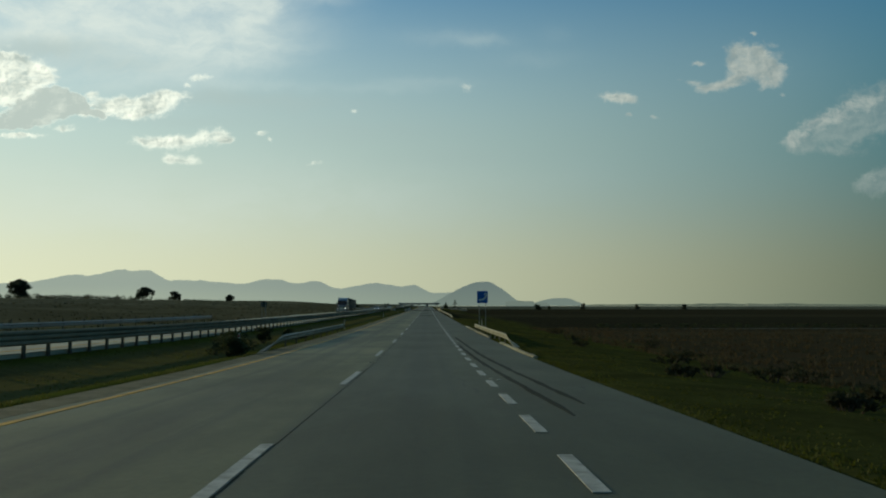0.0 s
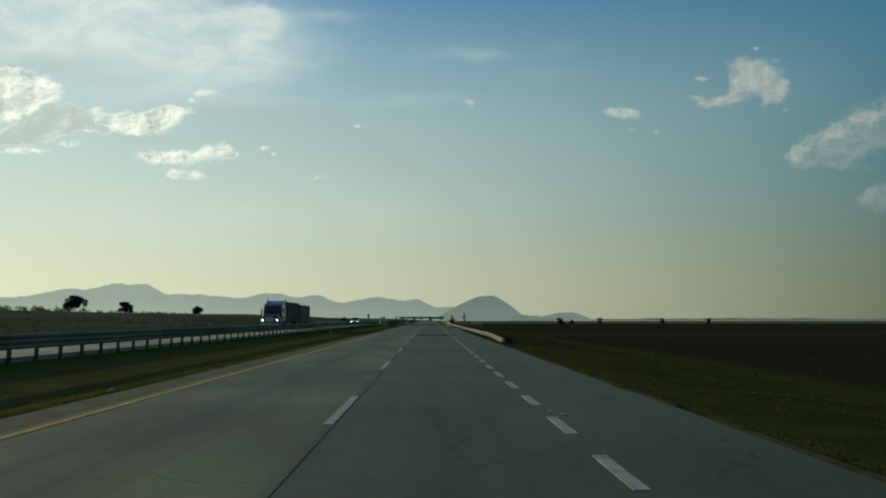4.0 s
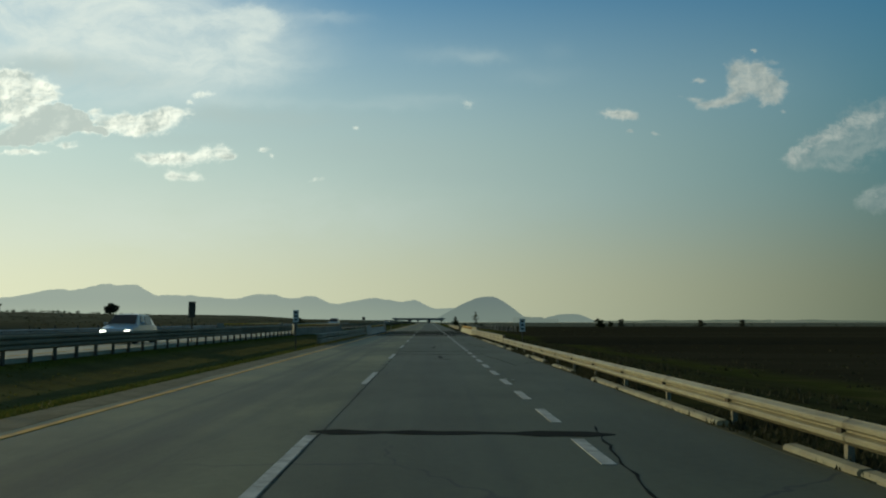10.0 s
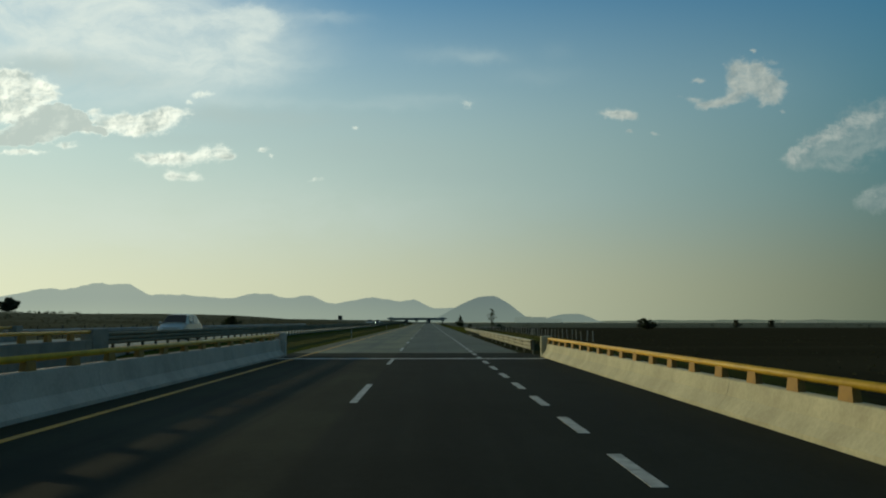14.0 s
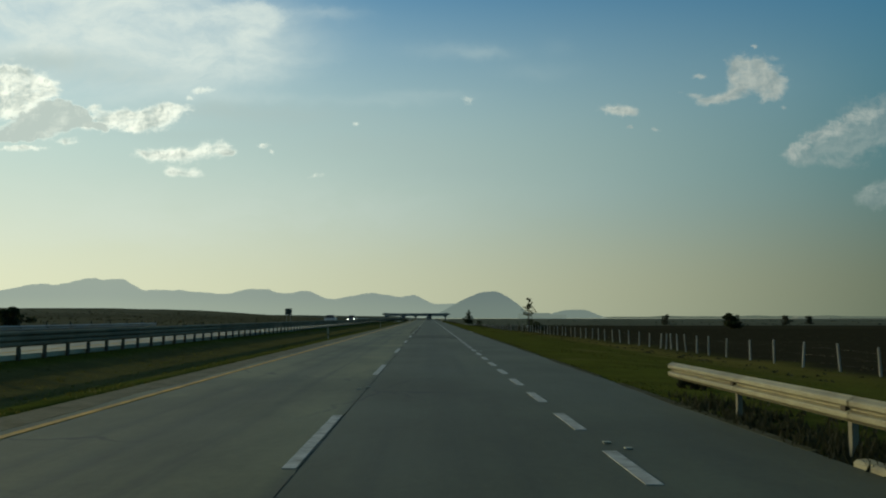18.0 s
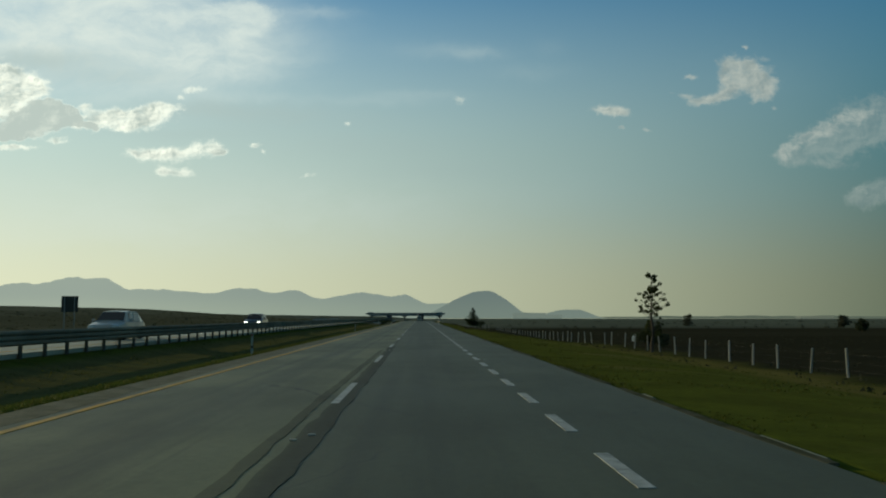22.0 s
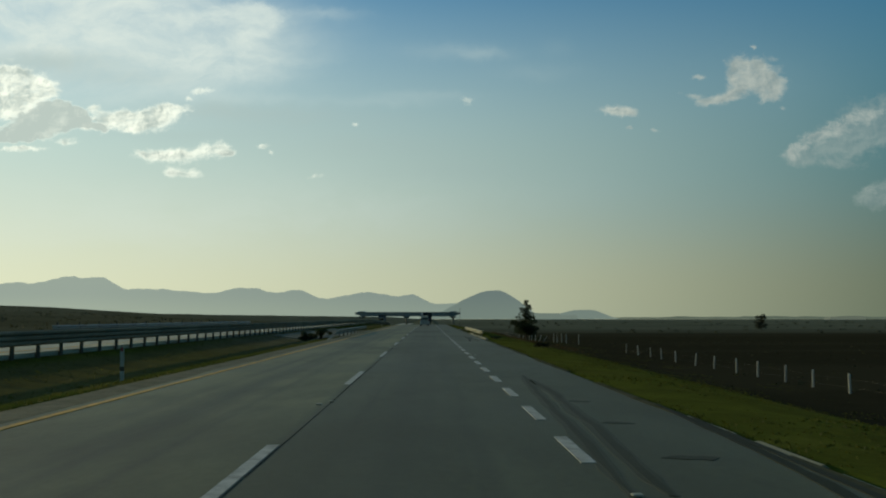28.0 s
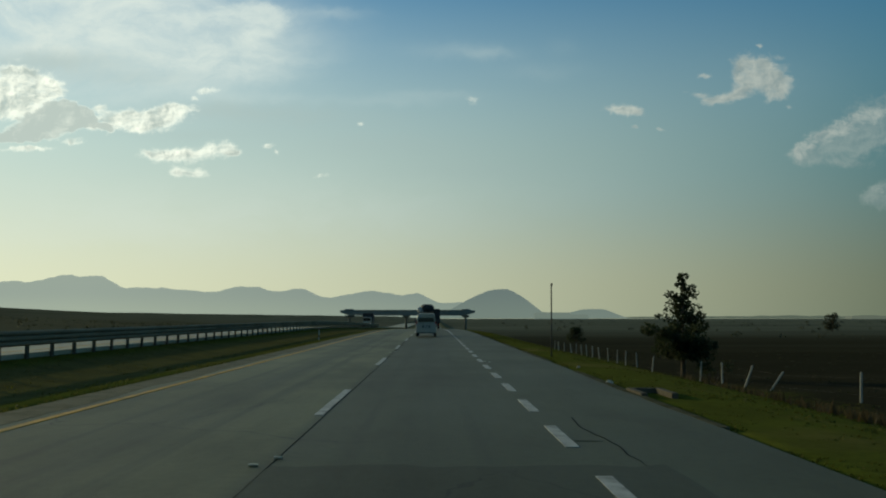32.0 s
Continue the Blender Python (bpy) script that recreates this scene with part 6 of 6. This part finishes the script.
car(at_road(-16.4, 615.0), "dark car with lit headlamps", "dark_paint", True, 1.5)
box_truck(at_road(-16.6, 1000.0), "white-fronted cargo truck coming out from under the overpass", M["tarp"])


# ---- plants ----
def leaf_cloud(centres, count, size, seed, squash=0.7, name="crown"):
    """Many small bent leaves round a set of clump centres (place, radius)."""
    r = np.random.RandomState(seed)
    weights = np.array([c[1] ** 2 for c in centres])
    pick = r.choice(len(centres), count, p=weights / weights.sum())
    place = np.array([c[0] for c in centres])[pick]
    radius = np.array([c[1] for c in centres])[pick]
    d = r.normal(size=(count, 3))
    d /= np.linalg.norm(d, axis=1)[:, None]
    p = place + d * (radius * r.uniform(0.25, 1.0, count) ** 0.5)[:, None] * np.array([1, 1, squash])
    a = r.normal(size=(count, 3))
    a /= np.linalg.norm(a, axis=1)[:, None]
    b = np.cross(a, r.normal(size=(count, 3)))
    b /= np.linalg.norm(b, axis=1)[:, None]
    s = size * r.uniform(0.5, 1.4, count)[:, None]
    v = np.stack([p - a * s, p + b * s * 0.45, p + a * s, p - b * s * 0.45], 1).reshape(-1, 3)
    f = np.arange(count * 4).reshape(-1, 4)
    me = bpy.data.meshes.new(name)
    me.from_pydata(v.tolist(), [], f.tolist())
    return me


def wood(branches):
    bm = bmesh.new()
    for a, b, r0, r1 in branches:
        rod(a, b, r0, r1, 7, bm)
    return bm


def tree(x, y, height, spread, seed, kind, label, leaves=1500, leaf=0.12, group="lone trees on the plain"):
    r = random.Random(seed)
    t = thing("tree", label, "tree", pose(x, y, ground_z(x, y)), group)
    branches, clumps = [], []
    lean = Vector((r.uniform(-0.02, 0.02), 0, 0))
    trunk_r = 0.018 * height + 0.03
    if kind == "slender":
        n, prev = 9, Vector((0, 0, -0.3))
        for i in range(n):
            q = Vector((0.10 * math.sin(i * 1.3), 0.06 * math.cos(i), height * (i + 1) / n * 0.97)) + lean * i
            branches.append((prev, q, trunk_r * (1 - i / (n + 0.5)), trunk_r * (1 - (i + 1) / (n + 0.5))))
            prev = q
        for i in range(85):
            h = height * r.uniform(0.18, 0.98)
            out = spread * (1.0 - abs(h / height - 0.5) * 1.5) * r.uniform(0.45, 1.1)
            a = r.uniform(0, 6.28)
            s = Vector((0.1 * math.sin(h), 0, h))
            e = s + Vector((math.cos(a) * out, math.sin(a) * out, out * r.uniform(0.3, 0.9)))
            branches.append((s, e, 0.025, 0.008))
            clumps.append((e, r.uniform(0.07, 0.19) * spread / 1.2))
            if r.random() < 0.6:
                clumps.append((s.lerp(e, r.uniform(0.45, 0.8)), r.uniform(0.07, 0.16) * spread / 1.2))
    elif kind == "pointed":
        branches.append((Vector((0, 0, -0.4)), Vector((0.05, 0, height * 0.55)), trunk_r * 1.2, trunk_r * 0.6))
        branches.append((Vector((0.05, 0, height * 0.55)), Vector((0.1, 0, height * 0.99)), trunk_r * 0.6, 0.015))
        for i in range(78):
            u = r.random() ** 1.25
            h = height * mix(0.24, 0.97, u)
            prof = (1 - u) ** 0.75 if u > 0.12 else 0.75
            prof *= 1.25 if 0.1 < u < 0.35 else 0.85
            out = spread * prof * r.uniform(0.35, 1.05)
            a = r.uniform(0, 6.28)
            s = Vector((0.06, 0, h - out * 0.25))
            e = Vector((math.cos(a) * out, math.sin(a) * out, h))
            branches.append((s, e, 0.045 * (1.1 - u), 0.01))
            clumps.append((e, r.uniform(0.15, 0.30) * spread * (1.15 - 0.72 * u)))
            clumps.append((s.lerp(e, 0.5), r.uniform(0.12, 0.24) * spread * (1.1 - 0.7 * u)))
        clumps.append((Vector((0.1, 0, height * 0.97)), 0.10 * spread))
    else:
        branches.append((Vector((0, 0, -0.4)), Vector((0, 0, height * 0.4)), trunk_r, trunk_r * 0.7))
        for i in range(44):
            a, u = r.uniform(0, 6.28), r.random()
            h = height * mix(0.16, 0.90, u)
            out = spread * math.sqrt(max(0.05, 1 - ((u - 0.35) / 0.72) ** 2)) * r.uniform(0.1, 0.85)
            e = Vector((math.cos(a) * out, math.sin(a) * out, h))
            branches.append((Vector((0, 0, height * 0.36)), e, trunk_r * 0.4, 0.02))
            clumps.append((e, r.uniform(0.20, 0.36) * min(spread, height * 0.6)))
    part("trunk", wood(branches), M["bark"], t, "dark trunk with thin limbs")
    me = leaf_cloud(clumps, leaves, leaf, seed)
    # far and western crowns take the leaves paled for haze
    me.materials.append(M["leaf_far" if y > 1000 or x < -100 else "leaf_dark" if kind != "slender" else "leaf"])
    part("crown", me, None, t)
    return t


def bush(x, y, height, spread, seed, label="dark bush beside the fence", leaves=700, leaf=0.10, mat="leaf_dark", group="bushes"):
    r = random.Random(seed)
    t = thing("bush", label, "bush", pose(x, y, ground_z(x, y)), group)
    clumps, branches = [], []
    for i in range(12):
        a, d = r.uniform(0, 6.28), spread * r.uniform(0, 0.8)
        e = Vector((math.cos(a) * d, math.sin(a) * d, height * r.uniform(0.25, 0.85)))
        clumps.append((e, r.uniform(0.25, 0.42) * min(spread, height)))
        branches.append((Vector((0, 0, -0.2)), e, 0.03, 0.01))
    part("stems", wood(branches), M["bark"], t)
    me = leaf_cloud(clumps, leaves, leaf, seed)
    me.materials.append(M[mat])
    part("foliage", me, None, t)


tree(19.4, 603, 6.7, 1.35, 5, "slender", "tall slender young tree with sparse leaves behind the fence", 5200, 0.075)
tree(18.1, 834.5, 7.9, 2.8, 9, "pointed", "dark bushy conifer-like tree beside the fence", 6500, 0.16)
tree(86, 680, 4.8, 3.2, 11, "round", "lone dark round-crowned tree in the field", 2600, 0.28)
tree(102, 730, 3.4, 1.6, 12, "round", "lone dark round-crowned tree in the field", 700, 0.3)
tree(227, 1268, 11.5, 5.5, 13, "round", "lone dark round-crowned tree in the field", 1600, 0.5)
tree(252, 1047, 7.8, 4.6, 14, "round", "lone dark round-crowned tree in the field", 1500, 0.45)
tree(394, 1335, 11.0, 5.0, 15, "round", "lone dark round-crowned tree in the field", 1400, 0.55)
tree(29.5, 952, 3.6, 2.4, 17, "round", "small dark tree below the embankment", 1200, 0.2)
tree(-141, 631, 5.2, 3.4, 19, "round", "dark tree among the scrub beyond the far carriageway", 2600, 0.4, "trees in the western scrub")
tree(-160, 560, 6.0, 5.0, 20, "round", "dark tree among the scrub beyond the far carriageway", 2800, 0.42, "trees in the western scrub")
tree(-150, 470, 7.0, 5.0, 22, "round", "dark tree among the scrub beyond the far carriageway", 2600, 0.45, "trees in the western scrub")
tree(-152, 330, 7.5, 5.0, 23, "round", "dark tree among the scrub beyond the far carriageway", 2600, 0.45, "trees in the western scrub")
tree(-41.5, 519, 2.4, 2.3, 25, "round", "low dark tree on the bank beyond the far carriageway", 2400, 0.16, "trees in the western scrub")
bush(22.6, 617, 2.0, 2.5, 31, "dark thicket at the foot of a slender tree", 2200, 0.13)
bush(20.3, 835, 1.6, 1.8, 33)
bush(5.5, 742, 0.24, 0.8, 34, "low dark weeds beside the kerb", 500, 0.05)
for i, (x, y, h, s) in enumerate(((-8.3, 38.0, 0.9, 1.0), (-9.4, 44, 1.2, 1.3), (-10.2, 56, 1.1, 1.6), (-9.2, 64, 0.8, 1.2), (-8.6, 748, 0.8, 1.1), (-9.4, 744, 0.7, 1.0))):
    bush(x, y, h, s, 40 + i, "dark bush in the median ditch", 900, 0.09)


def spread_blades(name, count, region, height, width, seed, mat, label, blades=3):
    """Tufts of thin bent blades strewn over a strip (x0, x1, y0, y1); denser near x0."""
    r = np.random.RandomState(seed)
    x0, x1, y0, y1, lean = region
    u = r.uniform(0, 1, count) ** lean
    px, py = x0 + (x1 - x0) * u, r.uniform(y0, y1, count)
    clump = np.array([noise.noise((a * 0.5, b * 0.22, 5.0)) + 0.5 * noise.noise((a * 0.13, b * 0.06, 9.0)) for a, b in zip(px, py)])
    keep = (clump > -0.22) & ((py < BRIDGE_0 - 6) | (py > BRIDGE_1 + 3))
    px, py, clump = px[keep], py[keep], clump[keep]
    pz = np.array([ground_z(a, b) for a, b in zip(px, py)]) - 0.02
    verts, faces, k = [], [], 0
    for b in range(blades):
        a = r.uniform(0, 6.283, len(px))
        h = height * r.uniform(0.45, 1.25, len(px)) * (1 + 0.7 * np.clip(clump, 0, 1))
        w, tip = width * r.uniform(0.6, 1.4, len(px)), h * r.uniform(0.15, 0.6, len(px))
        ox, oy = r.normal(0, width * 1.5, len(px)), r.normal(0, width * 1.5, len(px))
        ca, sa = np.cos(a), np.sin(a)
        p0 = np.stack([px + ox - ca * w, py + oy - sa * w, pz], 1)
        p1 = np.stack([px + ox + ca * w, py + oy + sa * w, pz], 1)
        p2 = np.stack([px + ox - sa * tip, py + oy + ca * tip, pz + h], 1)
        verts.append(np.stack([p0, p1, p2], 1).reshape(-1, 3))
    v = np.concatenate(verts)
    me = bpy.data.meshes.new(name)
    me.from_pydata(v.tolist(), [], np.arange(len(v)).reshape(-1, 3).tolist())
    me.materials.append(M[mat])
    tagged(new(name, me), label, "grass", kind="stuff")


spread_blades("verge_grass", 16000, (4.62, 14.5, -5, 160, 1.5), 0.040, 0.045, 1, "grass", "yellow-green grass on the verge")
spread_blades("verge_grass", 9000, (4.75, 12.0, 150, 450, 1.5), 0.14, 0.04, 2, "weeds", "dark weeds behind the guard rail")
spread_blades("verge_grass", 42000, (4.5, 19.5, 430, 880, 1.3), 0.038, 0.045, 3, "grass", "yellow-green grass on the verge")
spread_blades("median_grass", 18000, (-7.1, -13.0, -5, 330, 1.4), 0.06, 0.03, 4, "median_grass", "grass in the median ditch")
spread_blades("median_grass", 27000, (-7.1, -13.0, 385, 880, 1.4), 0.06, 0.03, 5, "median_grass", "grass in the median ditch")
spread_blades("field_weeds", 6000, (15.0, 75.0, 0, 900, 1.6), 0.13, 0.10, 6, "weeds", "dry weeds at the field's edge")
spread_blades("edge_grass", 9000, (4.32, 4.95, 448, 880, 1.2), 0.055, 0.03, 11, "grass", "grass tufts overhanging the pavement's edge")
spread_blades("rail_weeds", 9000, (4.30, 5.6, 160, 332, 1.3), 0.13, 0.03, 13, "weeds", "dark weeds under the guard rail and over the pavement's edge", 4)
spread_blades("rail_weeds", 4000, (4.30, 5.6, 384, 448, 1.3), 0.13, 0.03, 14, "weeds", "dark weeds under the guard rail and over the pavement's edge", 4)
spread_blades("edge_grass", 3500, (4.34, 4.95, -5, 157, 1.2), 0.07, 0.025, 12, "grass", "grass tufts overhanging the pavement's edge")
spread_blades("russet_weeds", 7000, (14.5, 75.0, 2, 122, 1.5), 0.26, 0.05, 9, "red_weeds", "russet dry scrub in the fallow field", 4)
spread_blades("russet_weeds", 1300, (9.5, 16.5, 764, 806, 1.0), 0.27, 0.04, 8, "red_weeds", "russet dry weeds on the slope below the rail", 4)
spread_blades("scrub_weeds", 5000, (-26.0, -110.0, 0, 950, 1.3), 0.18, 0.16, 7, "weeds", "dry weeds beyond the far carriageway")


def farm_track():
    """A pale dirt track that leaves the verge at right angles."""
    rings = []
    for i in range(60):
        x = 24.0 + 5.0 * i
        y = 120.5 + 2.2 * noise.noise((x * 0.02, 3.0, 0.0)) + 0.012 * (x - 24)
        half = (1.0 + 0.5 * noise.noise((x * 0.05, 8.0, 0.0)) + 0.9 * step(95, 115, x)) * (0.15 + 0.85 * step(24, 60, x))
        z = ground_z(x, y) + 0.05
        rings.append([(x, y - half, z - 0.2), (x, y + half, z - 0.2), (x, y + half * 0.8, z + 0.05), (x, y - half * 0.8, z + 0.05)])
    tagged(part("farm_track", loft(rings), M["track"]), "pale dirt track between two fields", "track", kind="structure")


def hedges():
    """Dark growth along the field's edges and low trees along the eastern horizon."""
    r = random.Random(91)
    near = []
    for i in range(420):
        x = 26 + 250 * r.random() ** 1.3
        y = 128 + 0.012 * (x - 24) + r.uniform(0, 5)
        h = r.uniform(0.2, 0.55)
        near.append((Vector((x, y, ground_z(x, y) + h * 0.4)), h))
    me = leaf_cloud(near, 9000, 0.16, 17, 0.8, "hedge")
    me.materials.append(M["leaf_dark"])
    tagged(new("hedge", me), "dark low hedge along the farm track", "hedge", kind="stuff")
    far = []
    for i in range(520):
        y = r.uniform(1000, 2300)
        x = 60 + (y * 0.9) * r.random()
        if noise.noise((x * 0.006, y * 0.004, 2.0)) < -0.05:
            continue
        h = r.uniform(0.5, 1.7) * (1 + (y - 1000) / 1500)
        far.append((Vector((x, y, ground_z(x, y) + h * 0.4)), h))
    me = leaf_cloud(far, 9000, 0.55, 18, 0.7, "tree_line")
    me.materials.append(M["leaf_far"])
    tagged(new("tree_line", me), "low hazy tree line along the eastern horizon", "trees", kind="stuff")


farm_track()
hedges()
for i, (x, y, h, d) in enumerate(((8.4, 17.0, 0.34, 0.8), (9.6, 19.0, 0.38, 0.9), (11.2, 22.0, 0.42, 1.0), (8.0, 27.0, 0.32, 0.7), (9.8, 29.5, 0.40, 1.0), (12.6, 31.0, 0.55, 1.3), (14.5, 34.0, 0.7, 1.5), (11.4, 40.0, 0.5, 1.2),
                                  (13.8, 47.0, 0.6, 1.5), (10.2, 56.0, 0.4, 0.9), (15.8, 62.0, 0.8, 1.7), (12.5, 74.0, 0.5, 1.2), (14.6, 98.0, 0.6, 1.5), (6.0, 452.0, 0.3, 0.5),
                                  (6.4, 651.0, 0.28, 0.6), (7.0, 728.0, 0.3, 0.7), (8.2, 733.0, 0.34, 0.8))):
    bush(x, y, h, d, 60 + i, "low dark weed clump on the grass verge", 420, 0.07, "weeds", "weed clumps")


def scrub_belt():
    """Low thorn scrub along the western skyline."""
    r = random.Random(77)
    clumps = []
    for i in range(900):
        y = r.uniform(120, 760)
        x = -150 - r.uniform(0, 45)
        if noise.noise((y * 0.02, 2.0, 0)) < -0.25 + 0.3 * step(420, 520, y) and y > 300:
            continue
        h = r.uniform(0.4, 1.9) * (1.0 if y < 480 else 0.55)
        clumps.append((Vector((x, y, ground_z(x, y) + h * 0.5)), h))
    for i in range(160):
        x, y = r.uniform(-120, -30), r.uniform(100, 900)
        h = r.uniform(0.3, 0.8)
        clumps.append((Vector((x, y, ground_z(x, y) + h * 0.3)), h))
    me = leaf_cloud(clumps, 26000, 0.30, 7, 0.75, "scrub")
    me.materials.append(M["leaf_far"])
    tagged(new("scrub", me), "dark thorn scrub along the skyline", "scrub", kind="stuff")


scrub_belt()


# ---- far buildings and small litter ----
def warehouse(x, y, w, h, label, mat="warehouse"):
    b = thing("warehouse", label, "building", pose(x, y, -5), "far buildings")
    part("wall", box(-w / 2, w / 2, 0, 40, 0, h), M[mat], b)
    part("roof", loft([[(-w / 2 - 1, d, h), (w / 2 + 1, d, h), (w / 2 - 4, d, h + 3), (-w / 2 + 4, d, h + 3)] for d in (-1, 41)]), M[mat], b)
    for i in range(5):
        cx = mix(-w / 2, w / 2, (i + 0.5) / 5)
        part("bay_door", box(cx - w / 16, cx + w / 16, -0.3, 0.1, 0, h * 0.6), M[mat], b)


warehouse(372, 3500, 110, 17, "long hazy warehouse far across the plain")
warehouse(455, 3520, 60, 11, "long hazy warehouse far across the plain")
warehouse(1290, 3350, 110, 6, "low pale sheds on the horizon", "far_shed")


def stone(x, y, s, seed):
    bm = bmesh.new()
    bmesh.ops.create_icosphere(bm, subdivisions=2, radius=s)
    for q in bm.verts:
        q.co *= 1 + 0.35 * noise.noise(q.co * 3 / s * 0.3 + Vector((seed, 0, 0)))
        q.co.z *= 0.7
    z = road_z(y) if LEFT_EDGE < x < RIGHT_EDGE else ground_z(x, y)
    tagged(part("stone", bm, M["stone"], at=pose(x, y, z + s * 0.4)), "pale loose stone at the road's edge", "stone", "loose stones")


def drain_inlet(x, y):
    d = thing("drain_inlet", "low weathered concrete drain inlet at the road's edge", "drain", pose(x, y, road_z(y) - 0.04))
    for x0, x1 in ((0.0, 0.14), (0.62, 0.76)):
        part("side_wall", box(x0, x1, -0.7, 0.7, -0.4, 0.10, 0.02), M["post_dark"], d)
    part("back_wall", box(0.14, 0.62, 0.56, 0.70, -0.4, 0.10, 0.02), M["post_dark"], d)
    part("floor_slab", box(0.14, 0.62, -0.7, 0.56, -0.4, -0.12), M["post_dark"], d)


drain_inlet(4.40, 790.0)
bag = bundle("plastic_bag", "white plastic bag caught on a fence post", M["sign_white"], (0.13, 0.12, 0.30), pose(20.25, 612.98, ground_z(20.1, 612.98) + 0.9), 5.0)
tagged(bag, category="bag")
for i, (x, y, s) in enumerate(((4.5, 793.0, 0.10), (4.9, 800, 0.06), (4.9, 433, 0.12), (5.0, 226, 0.10), (4.6, 228.5, 0.09), (6.3, 781, 0.14), (-7.5, 118, 0.07))):
    stone(x, y, s, i)
